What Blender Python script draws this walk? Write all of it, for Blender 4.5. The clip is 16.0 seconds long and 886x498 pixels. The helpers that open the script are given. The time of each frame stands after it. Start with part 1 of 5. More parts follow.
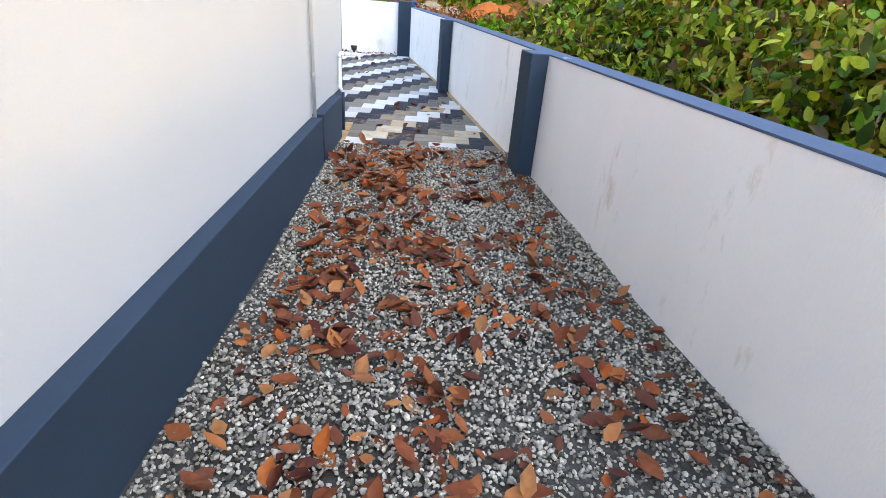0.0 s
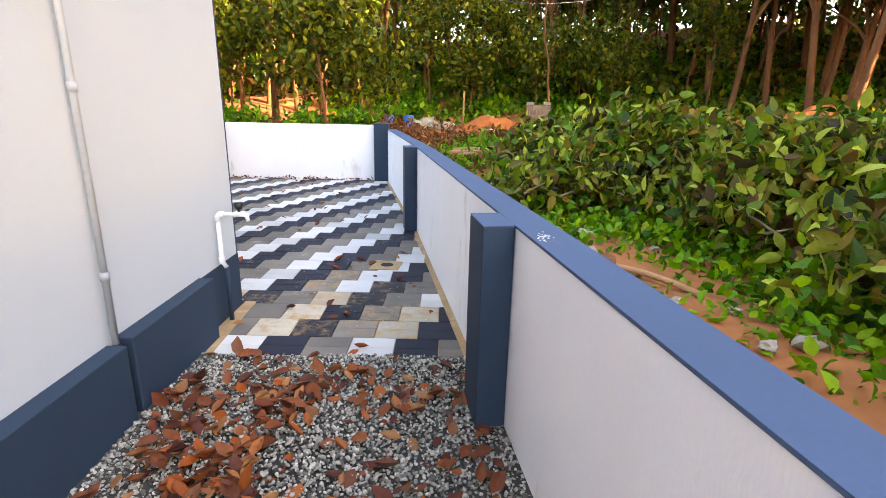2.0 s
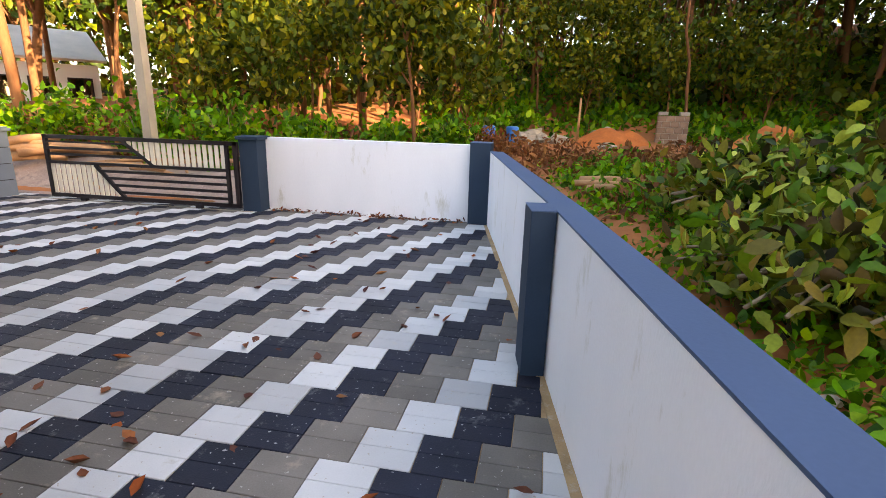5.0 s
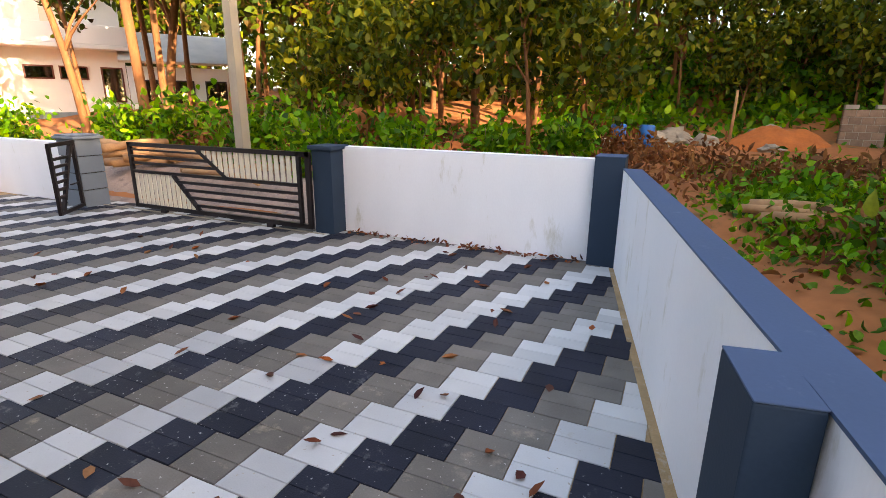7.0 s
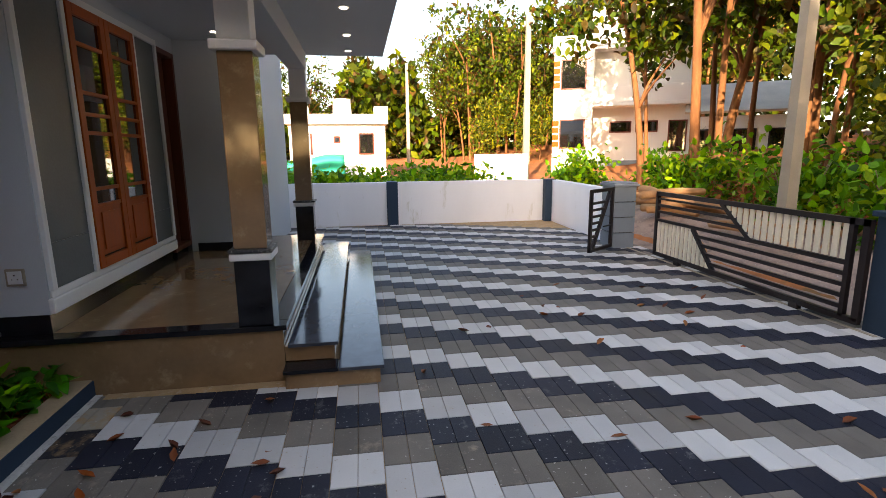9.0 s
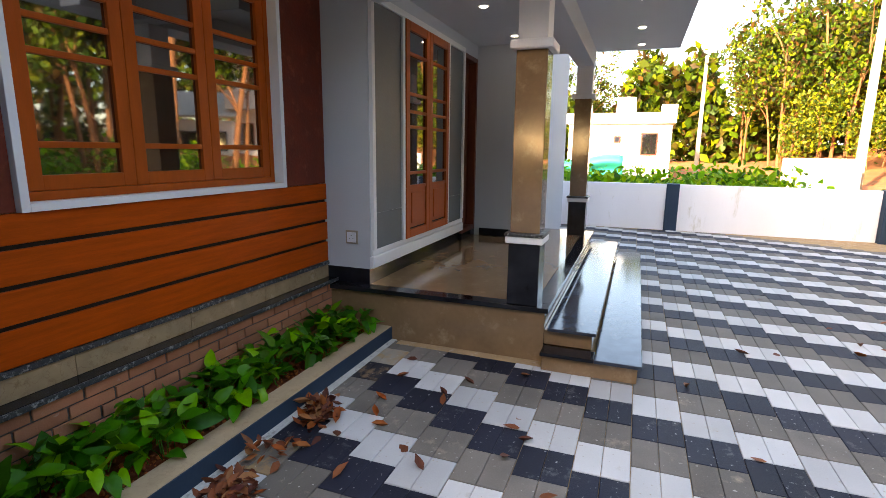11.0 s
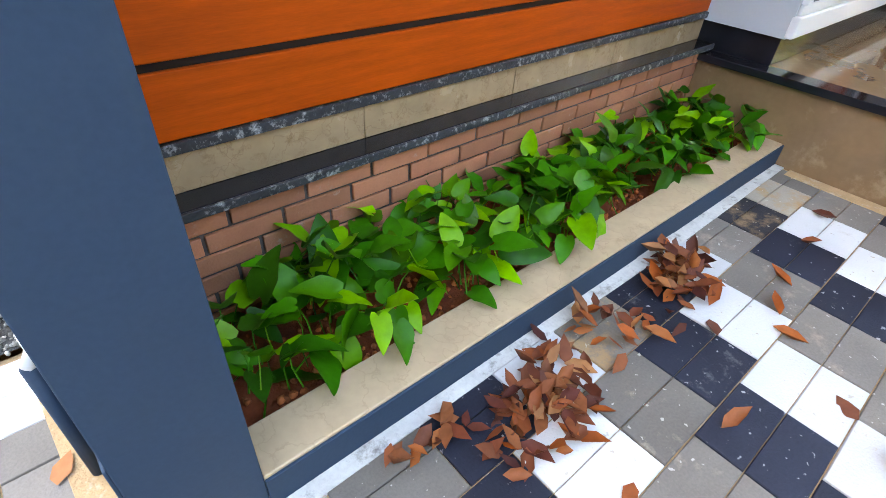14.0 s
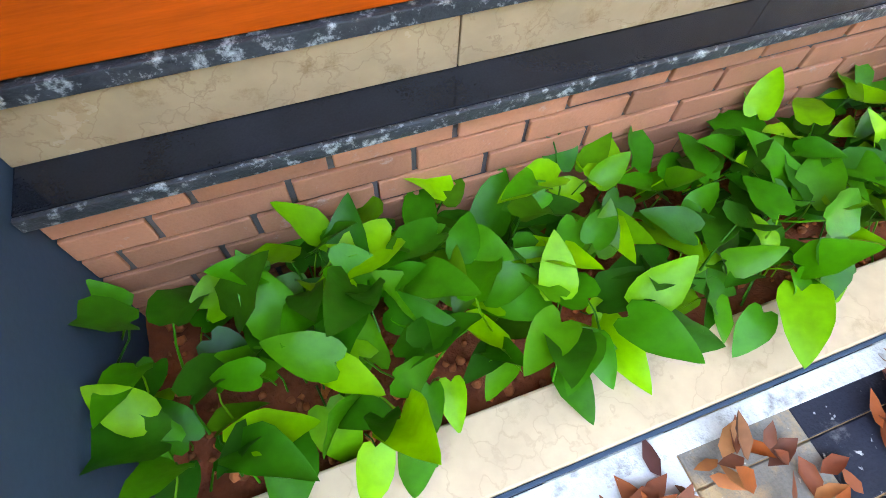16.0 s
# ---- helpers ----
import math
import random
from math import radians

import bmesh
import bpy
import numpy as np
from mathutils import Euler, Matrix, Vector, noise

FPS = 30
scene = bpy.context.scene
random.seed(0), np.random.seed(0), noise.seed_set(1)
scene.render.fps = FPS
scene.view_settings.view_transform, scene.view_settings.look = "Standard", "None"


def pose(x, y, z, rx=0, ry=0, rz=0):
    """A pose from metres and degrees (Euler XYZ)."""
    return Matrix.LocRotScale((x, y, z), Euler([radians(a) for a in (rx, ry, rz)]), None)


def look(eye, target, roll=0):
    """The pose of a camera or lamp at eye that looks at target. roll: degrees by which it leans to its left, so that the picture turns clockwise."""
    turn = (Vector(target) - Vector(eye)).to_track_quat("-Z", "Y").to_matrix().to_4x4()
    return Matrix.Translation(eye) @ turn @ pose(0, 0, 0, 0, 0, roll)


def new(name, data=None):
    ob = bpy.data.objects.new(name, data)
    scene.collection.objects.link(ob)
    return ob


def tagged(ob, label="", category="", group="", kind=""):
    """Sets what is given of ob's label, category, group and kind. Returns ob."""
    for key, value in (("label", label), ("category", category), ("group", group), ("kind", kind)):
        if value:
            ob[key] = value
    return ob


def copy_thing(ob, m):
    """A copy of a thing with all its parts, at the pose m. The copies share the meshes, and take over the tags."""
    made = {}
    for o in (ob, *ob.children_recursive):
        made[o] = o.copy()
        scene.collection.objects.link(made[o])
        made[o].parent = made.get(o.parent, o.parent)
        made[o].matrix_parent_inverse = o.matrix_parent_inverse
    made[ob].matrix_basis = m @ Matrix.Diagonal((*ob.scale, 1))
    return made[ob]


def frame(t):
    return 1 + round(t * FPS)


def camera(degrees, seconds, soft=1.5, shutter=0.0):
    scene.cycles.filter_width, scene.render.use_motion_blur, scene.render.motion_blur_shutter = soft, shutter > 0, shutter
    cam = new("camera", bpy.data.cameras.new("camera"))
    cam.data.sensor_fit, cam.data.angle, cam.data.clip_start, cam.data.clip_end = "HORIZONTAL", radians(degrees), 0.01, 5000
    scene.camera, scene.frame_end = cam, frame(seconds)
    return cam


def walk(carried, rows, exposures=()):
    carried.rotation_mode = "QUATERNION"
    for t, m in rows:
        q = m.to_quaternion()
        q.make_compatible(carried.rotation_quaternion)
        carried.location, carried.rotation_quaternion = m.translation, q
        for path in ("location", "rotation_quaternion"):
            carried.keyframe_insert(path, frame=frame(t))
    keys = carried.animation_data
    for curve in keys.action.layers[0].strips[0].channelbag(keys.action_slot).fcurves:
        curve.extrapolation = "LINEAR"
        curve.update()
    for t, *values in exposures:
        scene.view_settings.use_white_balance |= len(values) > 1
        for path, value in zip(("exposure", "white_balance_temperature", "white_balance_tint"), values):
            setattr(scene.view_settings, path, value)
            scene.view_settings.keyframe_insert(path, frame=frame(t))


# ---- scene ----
cam = camera(81.8, 16.0, soft=0.65)
PATH = [
    (0, (0.046, -0.22, 1.468), (0.12, 1.563, 0.565), 4.5),
    (0.5, (0.259, 0.259, 1.505), (0.406, 2.13, 0.813), 1.9),
    (1, (0.397, 0.805, 1.508), (0.541, 2.704, 0.896), 1.8),
    (1.5, (0.5, 1.387, 1.555), (0.632, 3.294, 0.967), 1.8),
    (2, (0.658, 1.952, 1.581), (0.647, 3.875, 1.034), 1.1),
    (2.5, (0.641, 2.581, 1.557), (0.523, 4.507, 1.033), 1.8),
    (3, (0.62, 3.186, 1.544), (0.451, 5.111, 1.027), 1.8),
    (3.5, (0.506, 3.752, 1.567), (0.218, 5.661, 1.044), 1.9),
    (3.7, (0.395, 4.025, 1.573), (0.099, 5.933, 1.050), 2.1),
    (5.8, (0.157, 6.004, 1.682), (-0.347, 7.863, 1.144), 0.9),
    (6, (0.141, 6.19, 1.699), (-0.413, 8.034, 1.159), 0.9),
    (6.5, (0.012, 6.648, 1.685), (-0.632, 8.461, 1.141), 1.4),
    (7, (-0.085, 7.104, 1.687), (-0.877, 8.855, 1.136), 0.5),
    (7.5, (-0.133, 7.424, 1.687), (-1.314, 8.94, 1.131), -0.0),
    (8, (-0.343, 7.629, 1.717), (-1.835, 8.867, 1.229), 0.3),
    (8.5, (-0.395, 7.72, 1.717), (-2.198, 8.48, 1.302), -0.1),
    (9, (-0.42, 7.789, 1.729), (-2.359, 8.099, 1.35), -0.6),
    (9.5, (-0.365, 7.791, 1.739), (-2.332, 7.762, 1.378), -0.8),
    (10, (-0.32, 7.793, 1.747), (-2.269, 7.506, 1.406), -0.8),
    (10.2, (-0.312, 7.793, 1.749), (-2.244, 7.414, 1.4), -0.4),
    (12.3, (-0.348, 7.44, 1.485), (-1.949, 6.393, 0.903), 0.3),
    (12.5, (-0.399, 7.331, 1.479), (-1.955, 6.302, 0.756), 1.1),
    (13, (-0.565, 7.106, 1.389), (-1.992, 6.057, 0.461), 1.6),
    (13.5, (-0.857, 6.83, 1.376), (-2.077, 5.667, 0.299), 1.1),
    (14, (-1.093, 6.502, 1.295), (-2.171, 5.353, 0.064), 4.1),
    (14.5, (-1.26, 6.222, 1.261), (-2.204, 5.125, -0.114), 6.2),
    (15, (-1.440, 6.066, 1.188), (-2.076, 4.965, -0.357), 5.2),
    (15.5, (-1.558, 5.923, 1.124), (-1.917, 4.893, -0.552), 5.0),
    (16, (-1.662, 5.834, 1.16), (-2.071, 4.925, -0.574), 4.4),
]
EXPOSURES = [(0.0, 3.5, 7450, 12), (1.0, 3.6, 7700, 13), (2.0, 3.4, 7850, 16), (3.0, 3.2, 7850, 18), (4.0, 2.95, 7800, 17), (6.0, 2.72, 7900, 17), (7.5, 2.35, 7800, 17), (8.5, 1.98, 7700, 16), (9.0, 2.08, 7600, 15), (10.0, 2.5, 7600, 15), (12.5, 3.85, 7550, 16), (14.0, 4.6, 7500, 13), (15.0, 5.15, 7350, 12), (16.0, 5.35, 7300, 12)]
walk(cam, [(t, look(eye, target, roll)) for t, eye, target, roll in PATH], EXPOSURES)

# ---- sky and sun ----
SUN_DIR = Vector((0.82, -0.36, 0.335)).normalized()
world = bpy.data.worlds.new("sky")
scene.world = world
world.use_nodes = True
wn = world.node_tree
sky = wn.nodes.new("ShaderNodeTexSky")
sky.sky_type = "NISHITA"
sky.sun_disc = False
sky.sun_elevation = math.asin(SUN_DIR.z)
sky.sun_rotation = math.atan2(SUN_DIR.x, SUN_DIR.y)
sky.dust_density = 2.5
wn.links.new(sky.outputs["Color"], wn.nodes["Background"].inputs["Color"])
wn.nodes["Background"].inputs["Strength"].default_value = 0.15
sun_data = bpy.data.lights.new("sun", "SUN")
sun_data.energy, sun_data.angle, sun_data.color = 4.0, radians(0.6), (1.0, 0.86, 0.66)
sun_lamp = new("sun", sun_data)
sun_lamp.matrix_basis = look(SUN_DIR * 60, (0, 0, 0))

# ---- materials ----
rng = np.random.default_rng(7)


def material(name, base, rough=0.7, spread=0.12, big=1.5, fine=60.0, bump=0.15, metal=0.0, random_by="", stain=None, stain_at=0.62, coat=0.0, stretch=(1, 1, 1), pick=(0.78, 1.18), shine=0.35, specks=None, veins=None):
    """A surface with two scales of variation, relief and, where given, stains of a second colour."""
    m = bpy.data.materials.new(name)
    m.use_nodes = True
    nt = m.node_tree
    n, link = nt.nodes, nt.links.new
    bsdf = n["Principled BSDF"]
    bsdf.inputs["Metallic"].default_value = metal
    bsdf.inputs["Specular IOR Level"].default_value = shine
    bsdf.inputs["Coat Weight"].default_value = coat
    bsdf.inputs["Coat Roughness"].default_value = 0.08
    geo = n.new("ShaderNodeNewGeometry")
    mapping = n.new("ShaderNodeMapping")
    mapping.inputs["Scale"].default_value = stretch
    link(geo.outputs["Position"], mapping.inputs["Vector"])
    large, small = n.new("ShaderNodeTexNoise"), n.new("ShaderNodeTexNoise")
    large.inputs["Scale"].default_value, large.inputs["Detail"].default_value = big, 6
    small.inputs["Scale"].default_value, small.inputs["Detail"].default_value = fine, 4
    link(mapping.outputs["Vector"], large.inputs["Vector"])
    link(mapping.outputs["Vector"], small.inputs["Vector"])
    mixed = n.new("ShaderNodeMath")
    mixed.operation = "MULTIPLY_ADD"
    link(small.outputs["Fac"], mixed.inputs[0])
    mixed.inputs[1].default_value = 0.45
    link(large.outputs["Fac"], mixed.inputs[2])
    span = n.new("ShaderNodeMapRange")
    link(mixed.outputs[0], span.inputs["Value"])
    span.inputs["From Min"].default_value, span.inputs["From Max"].default_value = 0.4, 1.05
    span.inputs["To Min"].default_value, span.inputs["To Max"].default_value = 1 - spread, 1 + spread
    last = span.outputs["Result"]
    if random_by:
        source = n.new("ShaderNodeObjectInfo").outputs["Random"] if random_by == "object" else geo.outputs["Random Per Island"]
        r = n.new("ShaderNodeMapRange")
        link(source, r.inputs["Value"])
        r.inputs["To Min"].default_value, r.inputs["To Max"].default_value = pick
        both = n.new("ShaderNodeMath")
        both.operation = "MULTIPLY"
        link(last, both.inputs[0])
        link(r.outputs["Result"], both.inputs[1])
        last = both.outputs[0]
    scale = n.new("ShaderNodeVectorMath")
    scale.operation = "SCALE"
    scale.inputs[0].default_value = base
    link(last, scale.inputs["Scale"])
    colour = scale.outputs["Vector"]
    if stain:
        spots = n.new("ShaderNodeTexNoise")
        spots.inputs["Scale"].default_value, spots.inputs["Detail"].default_value = big * 1.7, 9
        spots.inputs["Roughness"].default_value = 0.72
        link(mapping.outputs["Vector"], spots.inputs["Vector"])
        ramp = n.new("ShaderNodeMapRange")
        link(spots.outputs["Fac"], ramp.inputs["Value"])
        ramp.inputs["From Min"].default_value, ramp.inputs["From Max"].default_value = stain_at, stain_at + 0.14
        mix = n.new("ShaderNodeMix")
        mix.data_type = "RGBA"
        link(ramp.outputs["Result"], mix.inputs["Factor"])
        link(colour, mix.inputs["A"])
        mix.inputs["B"].default_value = (*stain, 1)
        colour = mix.outputs["Result"]
    if specks:
        dots = n.new("ShaderNodeTexNoise")
        dots.inputs["Scale"].default_value, dots.inputs["Detail"].default_value = 38, 3
        link(geo.outputs["Position"], dots.inputs["Vector"])
        cut = n.new("ShaderNodeMapRange")
        link(dots.outputs["Fac"], cut.inputs["Value"])
        cut.inputs["From Min"].default_value, cut.inputs["From Max"].default_value = 0.67, 0.71
        dab = n.new("ShaderNodeMix")
        dab.data_type = "RGBA"
        link(cut.outputs["Result"], dab.inputs["Factor"])
        link(colour, dab.inputs["A"])
        dab.inputs["B"].default_value = (*specks, 1)
        colour = dab.outputs["Result"]
    if veins:
        tone, size, width = veins
        bend = n.new("ShaderNodeVectorMath")
        bend.operation = "MULTIPLY_ADD"
        link(large.outputs["Color"], bend.inputs[0])
        bend.inputs[1].default_value = (0.45, 0.45, 0.45)
        link(geo.outputs["Position"], bend.inputs[2])
        cells = n.new("ShaderNodeTexVoronoi")
        cells.feature = "DISTANCE_TO_EDGE"
        cells.inputs["Scale"].default_value = size
        link(bend.outputs["Vector"], cells.inputs["Vector"])
        line = n.new("ShaderNodeMapRange")
        link(cells.outputs["Distance"], line.inputs["Value"])
        line.inputs["From Min"].default_value, line.inputs["From Max"].default_value = 0.0, width
        line.inputs["To Min"].default_value, line.inputs["To Max"].default_value = 0.6, 0.0
        broken = n.new("ShaderNodeMath")
        broken.operation = "MULTIPLY"
        link(line.outputs["Result"], broken.inputs[0])
        link(small.outputs["Fac"], broken.inputs[1])
        vein = n.new("ShaderNodeMix")
        vein.data_type = "RGBA"
        link(broken.outputs[0], vein.inputs["Factor"])
        link(colour, vein.inputs["A"])
        vein.inputs["B"].default_value = (*tone, 1)
        colour = vein.outputs["Result"]
    link(colour, bsdf.inputs["Base Color"])
    rr = n.new("ShaderNodeMapRange")
    link(large.outputs["Fac"], rr.inputs["Value"])
    rr.inputs["To Min"].default_value, rr.inputs["To Max"].default_value = max(0.03, rough - 0.1), min(1, rough + 0.1)
    if rough < 0.15:
        rr.inputs["To Min"].default_value, rr.inputs["To Max"].default_value = rough * 0.7, rough * 1.4
    link(rr.outputs["Result"], bsdf.inputs["Roughness"])
    if bump:
        b = n.new("ShaderNodeBump")
        b.inputs["Strength"].default_value, b.inputs["Distance"].default_value = bump, 0.01
        link(small.outputs["Fac"], b.inputs["Height"])
        link(b.outputs["Normal"], bsdf.inputs["Normal"])
    return m


def leaf_material(name, colours, through_light=0.35, rough=0.5, shine=0.2):
    """Leaves whose colour changes from leaf to leaf, lit through from behind."""
    m = bpy.data.materials.new(name)
    m.use_nodes = True
    nt = m.node_tree
    n, link = nt.nodes, nt.links.new
    bsdf = n["Principled BSDF"]
    geo = n.new("ShaderNodeNewGeometry")
    info = n.new("ShaderNodeObjectInfo")
    add = n.new("ShaderNodeMath")
    add.operation = "ADD"
    link(geo.outputs["Random Per Island"], add.inputs[0])
    link(info.outputs["Random"], add.inputs[1])
    wrap = n.new("ShaderNodeMath")
    wrap.operation = "FRACT"
    link(add.outputs[0], wrap.inputs[0])
    ramp = n.new("ShaderNodeValToRGB")
    ramp.color_ramp.elements.remove(ramp.color_ramp.elements[1])
    for k, c in enumerate(colours):
        e = ramp.color_ramp.elements[0] if k == 0 else ramp.color_ramp.elements.new(k / (len(colours) - 1))
        e.color = (*c, 1)
    link(wrap.outputs[0], ramp.inputs["Fac"])
    veins = n.new("ShaderNodeTexNoise")
    veins.inputs["Scale"].default_value, veins.inputs["Detail"].default_value = 35, 4
    link(geo.outputs["Position"], veins.inputs["Vector"])
    span = n.new("ShaderNodeMapRange")
    link(veins.outputs["Fac"], span.inputs["Value"])
    span.inputs["To Min"].default_value, span.inputs["To Max"].default_value = 0.65, 1.35
    scale = n.new("ShaderNodeVectorMath")
    scale.operation = "SCALE"
    link(ramp.outputs["Color"], scale.inputs[0])
    link(span.outputs["Result"], scale.inputs["Scale"])
    link(scale.outputs["Vector"], bsdf.inputs["Base Color"])
    bsdf.inputs["Roughness"].default_value = rough
    bsdf.inputs["Specular IOR Level"].default_value = shine
    bump = n.new("ShaderNodeBump")
    bump.inputs["Strength"].default_value, bump.inputs["Distance"].default_value = 0.3, 0.004
    link(veins.outputs["Fac"], bump.inputs["Height"])
    link(bump.outputs["Normal"], bsdf.inputs["Normal"])
    if through_light:
        glow = n.new("ShaderNodeBsdfTranslucent")
        link(scale.outputs["Vector"], glow.inputs["Color"])
        mix = n.new("ShaderNodeMixShader")
        mix.inputs["Fac"].default_value = through_light
        link(bsdf.outputs["BSDF"], mix.inputs[1])
        link(glow.outputs["BSDF"], mix.inputs[2])
        link(mix.outputs["Shader"], n["Material Output"].inputs["Surface"])
    return m


# House white is greyed and blued, putting the walls' shade into the colour.
WHITE = material("shaded_white_paint", (0.545, 0.57, 0.595), 0.75, 0.035, 0.9, 90, 0.08, stain=(0.62, 0.63, 0.62), stain_at=0.66)
WALL_WHITE = material("boundary_white_paint", (0.85, 0.85, 0.87), 0.8, 0.05, 1.0, 70, 0.12, stain=(0.55, 0.52, 0.42), stain_at=0.58, stretch=(1.6, 1.6, 0.5))
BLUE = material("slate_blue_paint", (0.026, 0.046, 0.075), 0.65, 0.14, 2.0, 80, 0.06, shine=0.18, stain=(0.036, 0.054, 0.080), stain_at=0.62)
COPING = material("lighter_blue_coping_paint", (0.060, 0.098, 0.178), 0.6, 0.10, 2.5, 70, 0.08, stain=(0.13, 0.165, 0.245), stain_at=0.62)
TRIM = material("satin_white_trim", (0.78, 0.78, 0.78), 0.45, 0.03, 2, 60, 0.03)
GREY_PANEL = material("grey_green_slate_panel", (0.105, 0.125, 0.135), 0.5, 0.18, 3.0, 50, 0.1)
RED_PANEL = material("dark_red_textured_panel", (0.15, 0.022, 0.008), 0.6, 0.3, 6, 45, 0.3, stain=(0.24, 0.05, 0.025), stain_at=0.55)
WOOD = material("orange_teak", (0.46, 0.066, 0.002), 0.5, 0.30, 2.6, 26, 0.06, shine=0.12, stretch=(1.2, 6, 14))
WINDOW_WOOD = material("varnished_window_wood", (0.38, 0.068, 0.005), 0.45, 0.14, 4, 30, 0.05, shine=0.2, stretch=(6, 6, 1.2))
DOOR_WOOD = material("dark_mahogany_door", (0.13, 0.03, 0.014), 0.4, 0.2, 5, 30, 0.05, coat=0.3, stretch=(6, 6, 1))
# Near-black puts shade into plank gaps, pier grooves, drain hole and openings.
GAP = material("dark_recess_shade", (0.022, 0.014, 0.012), 0.7, 0.1, 3, 60, 0.05)
GRANITE = material("polished_black_granite", (0.012, 0.013, 0.017), 0.09, 0.5, 6, 240, 0.0, shine=0.3)
GRANITE_EDGE = material("rough_cut_black_granite", (0.03, 0.032, 0.036), 0.45, 0.5, 24, 120, 0.3, stain=(0.42, 0.43, 0.42), stain_at=0.53)
TREAD = material("polished_grey_granite_tread", (0.05, 0.058, 0.075), 0.10, 0.5, 5, 200, 0.0, shine=0.2)
MARBLE = material("beige_marble", (0.37, 0.255, 0.145), 0.25, 0.22, 7, 22, 0.02, stain=(0.25, 0.155, 0.075), stain_at=0.54, veins=((0.17, 0.095, 0.045), 7, 0.03))
KERB = material("pale_beige_marble_kerb", (0.46, 0.33, 0.20), 0.4, 0.15, 7, 40, 0.05, stain=(0.36, 0.25, 0.14), stain_at=0.57, veins=((0.27, 0.17, 0.09), 6, 0.03))
PORCH_STONE = material("polished_brown_marble", (0.235, 0.145, 0.075), 0.08, 0.16, 3.5, 30, 0.0, stain=(0.32, 0.22, 0.125), stain_at=0.56, shine=0.5)
BRICK = material("terracotta_cladding_brick", (0.41, 0.165, 0.09), 0.75, 0.16, 9, 130, 0.25, random_by="object", stain=(0.44, 0.29, 0.24), stain_at=0.6)
MORTAR = material("dark_grey_mortar", (0.10, 0.085, 0.08), 0.9, 0.2, 8, 120, 0.3)
PAVER_W = material("white_concrete_paver", (0.50, 0.495, 0.48), 0.65, 0.09, 3.2, 120, 0.15, random_by="object", shine=0.2, stain=(0.44, 0.40, 0.33), stain_at=0.60, specks=(0.40, 0.36, 0.30))
PAVER_G = material("grey_concrete_paver", (0.165, 0.145, 0.122), 0.7, 0.28, 3.2, 120, 0.2, random_by="object", shine=0.2, stain=(0.33, 0.27, 0.20), stain_at=0.57, specks=(0.42, 0.39, 0.34))
PAVER_D = material("charcoal_concrete_paver", (0.017, 0.019, 0.031), 0.6, 0.4, 3.2, 120, 0.2, random_by="object", shine=0.2, stain=(0.16, 0.155, 0.15), stain_at=0.58, specks=(0.34, 0.33, 0.31))
PAVER_SANDY = [material("sand_stained_white_paver", (0.43, 0.375, 0.29), 0.75, 0.2, 4, 120, 0.25, random_by="object", shine=0.2, stain=(0.42, 0.27, 0.13), stain_at=0.47, specks=(0.5, 0.45, 0.36)),
               material("sand_stained_charcoal_paver", (0.035, 0.034, 0.040), 0.75, 0.4, 4, 120, 0.25, random_by="object", shine=0.2, stain=(0.22, 0.145, 0.08), stain_at=0.50, specks=(0.36, 0.30, 0.22)),
               material("sand_stained_grey_paver", (0.20, 0.175, 0.145), 0.75, 0.3, 4, 120, 0.25, random_by="object", shine=0.2, stain=(0.34, 0.22, 0.11), stain_at=0.47, specks=(0.45, 0.38, 0.28))]
PAVER_MANY = [material("white_paver_field", (0.55, 0.54, 0.515), 0.65, 0.09, 3.2, 120, 0.15, random_by="island", pick=(0.88, 1.12), shine=0.2, stain=(0.46, 0.43, 0.37), stain_at=0.66),
              material("charcoal_paver_field", (0.017, 0.019, 0.031), 0.6, 0.4, 3.2, 120, 0.2, random_by="island", pick=(0.88, 1.12), shine=0.2, stain=(0.13, 0.125, 0.12), stain_at=0.66),
              material("grey_paver_field", (0.165, 0.145, 0.122), 0.7, 0.28, 3.2, 120, 0.2, random_by="island", pick=(0.88, 1.12), shine=0.2, stain=(0.30, 0.26, 0.21), stain_at=0.66)]
CEMENT = material("sandy_cement_bed", (0.40, 0.26, 0.13), 0.9, 0.3, 6, 90, 0.5, stain=(0.50, 0.42, 0.32), stain_at=0.55)
PALE_CEMENT = material("pale_smeared_cement", (0.52, 0.50, 0.46), 0.85, 0.25, 7, 70, 0.5, stain=(0.20, 0.18, 0.16), stain_at=0.54)
GRAVEL = material("mixed_granite_gravel", (0.245, 0.228, 0.195), 0.75, 0.45, 45, 160, 0.2, random_by="island", pick=(0.2, 2.2), shine=0.25)
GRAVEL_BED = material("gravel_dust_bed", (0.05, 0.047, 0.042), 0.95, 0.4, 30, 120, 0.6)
SOIL = material("red_laterite_soil", (0.34, 0.115, 0.034), 0.95, 0.35, 0.5, 9, 0.6, stain=(0.085, 0.085, 0.028), stain_at=0.54)
ROAD = material("dusty_gravel_road", (0.30, 0.215, 0.17), 0.95, 0.35, 2.2, 28, 0.8, stain=(0.16, 0.12, 0.10), stain_at=0.52, specks=(0.46, 0.42, 0.38))
MOUND = material("orange_laterite_mound", (0.46, 0.13, 0.03), 0.95, 0.3, 2.5, 14, 0.6)
BED_SOIL = material("red_brown_bed_soil", (0.17, 0.036, 0.010), 0.95, 0.4, 14, 60, 0.8)
CRUMB = material("orange_laterite_crumb", (0.36, 0.095, 0.025), 0.95, 0.3, 40, 120, 0.4, random_by="island", pick=(0.5, 1.5))
BLACK_METAL = material("black_painted_steel", (0.018, 0.012, 0.012), 0.45, 0.15, 4, 60, 0.04)
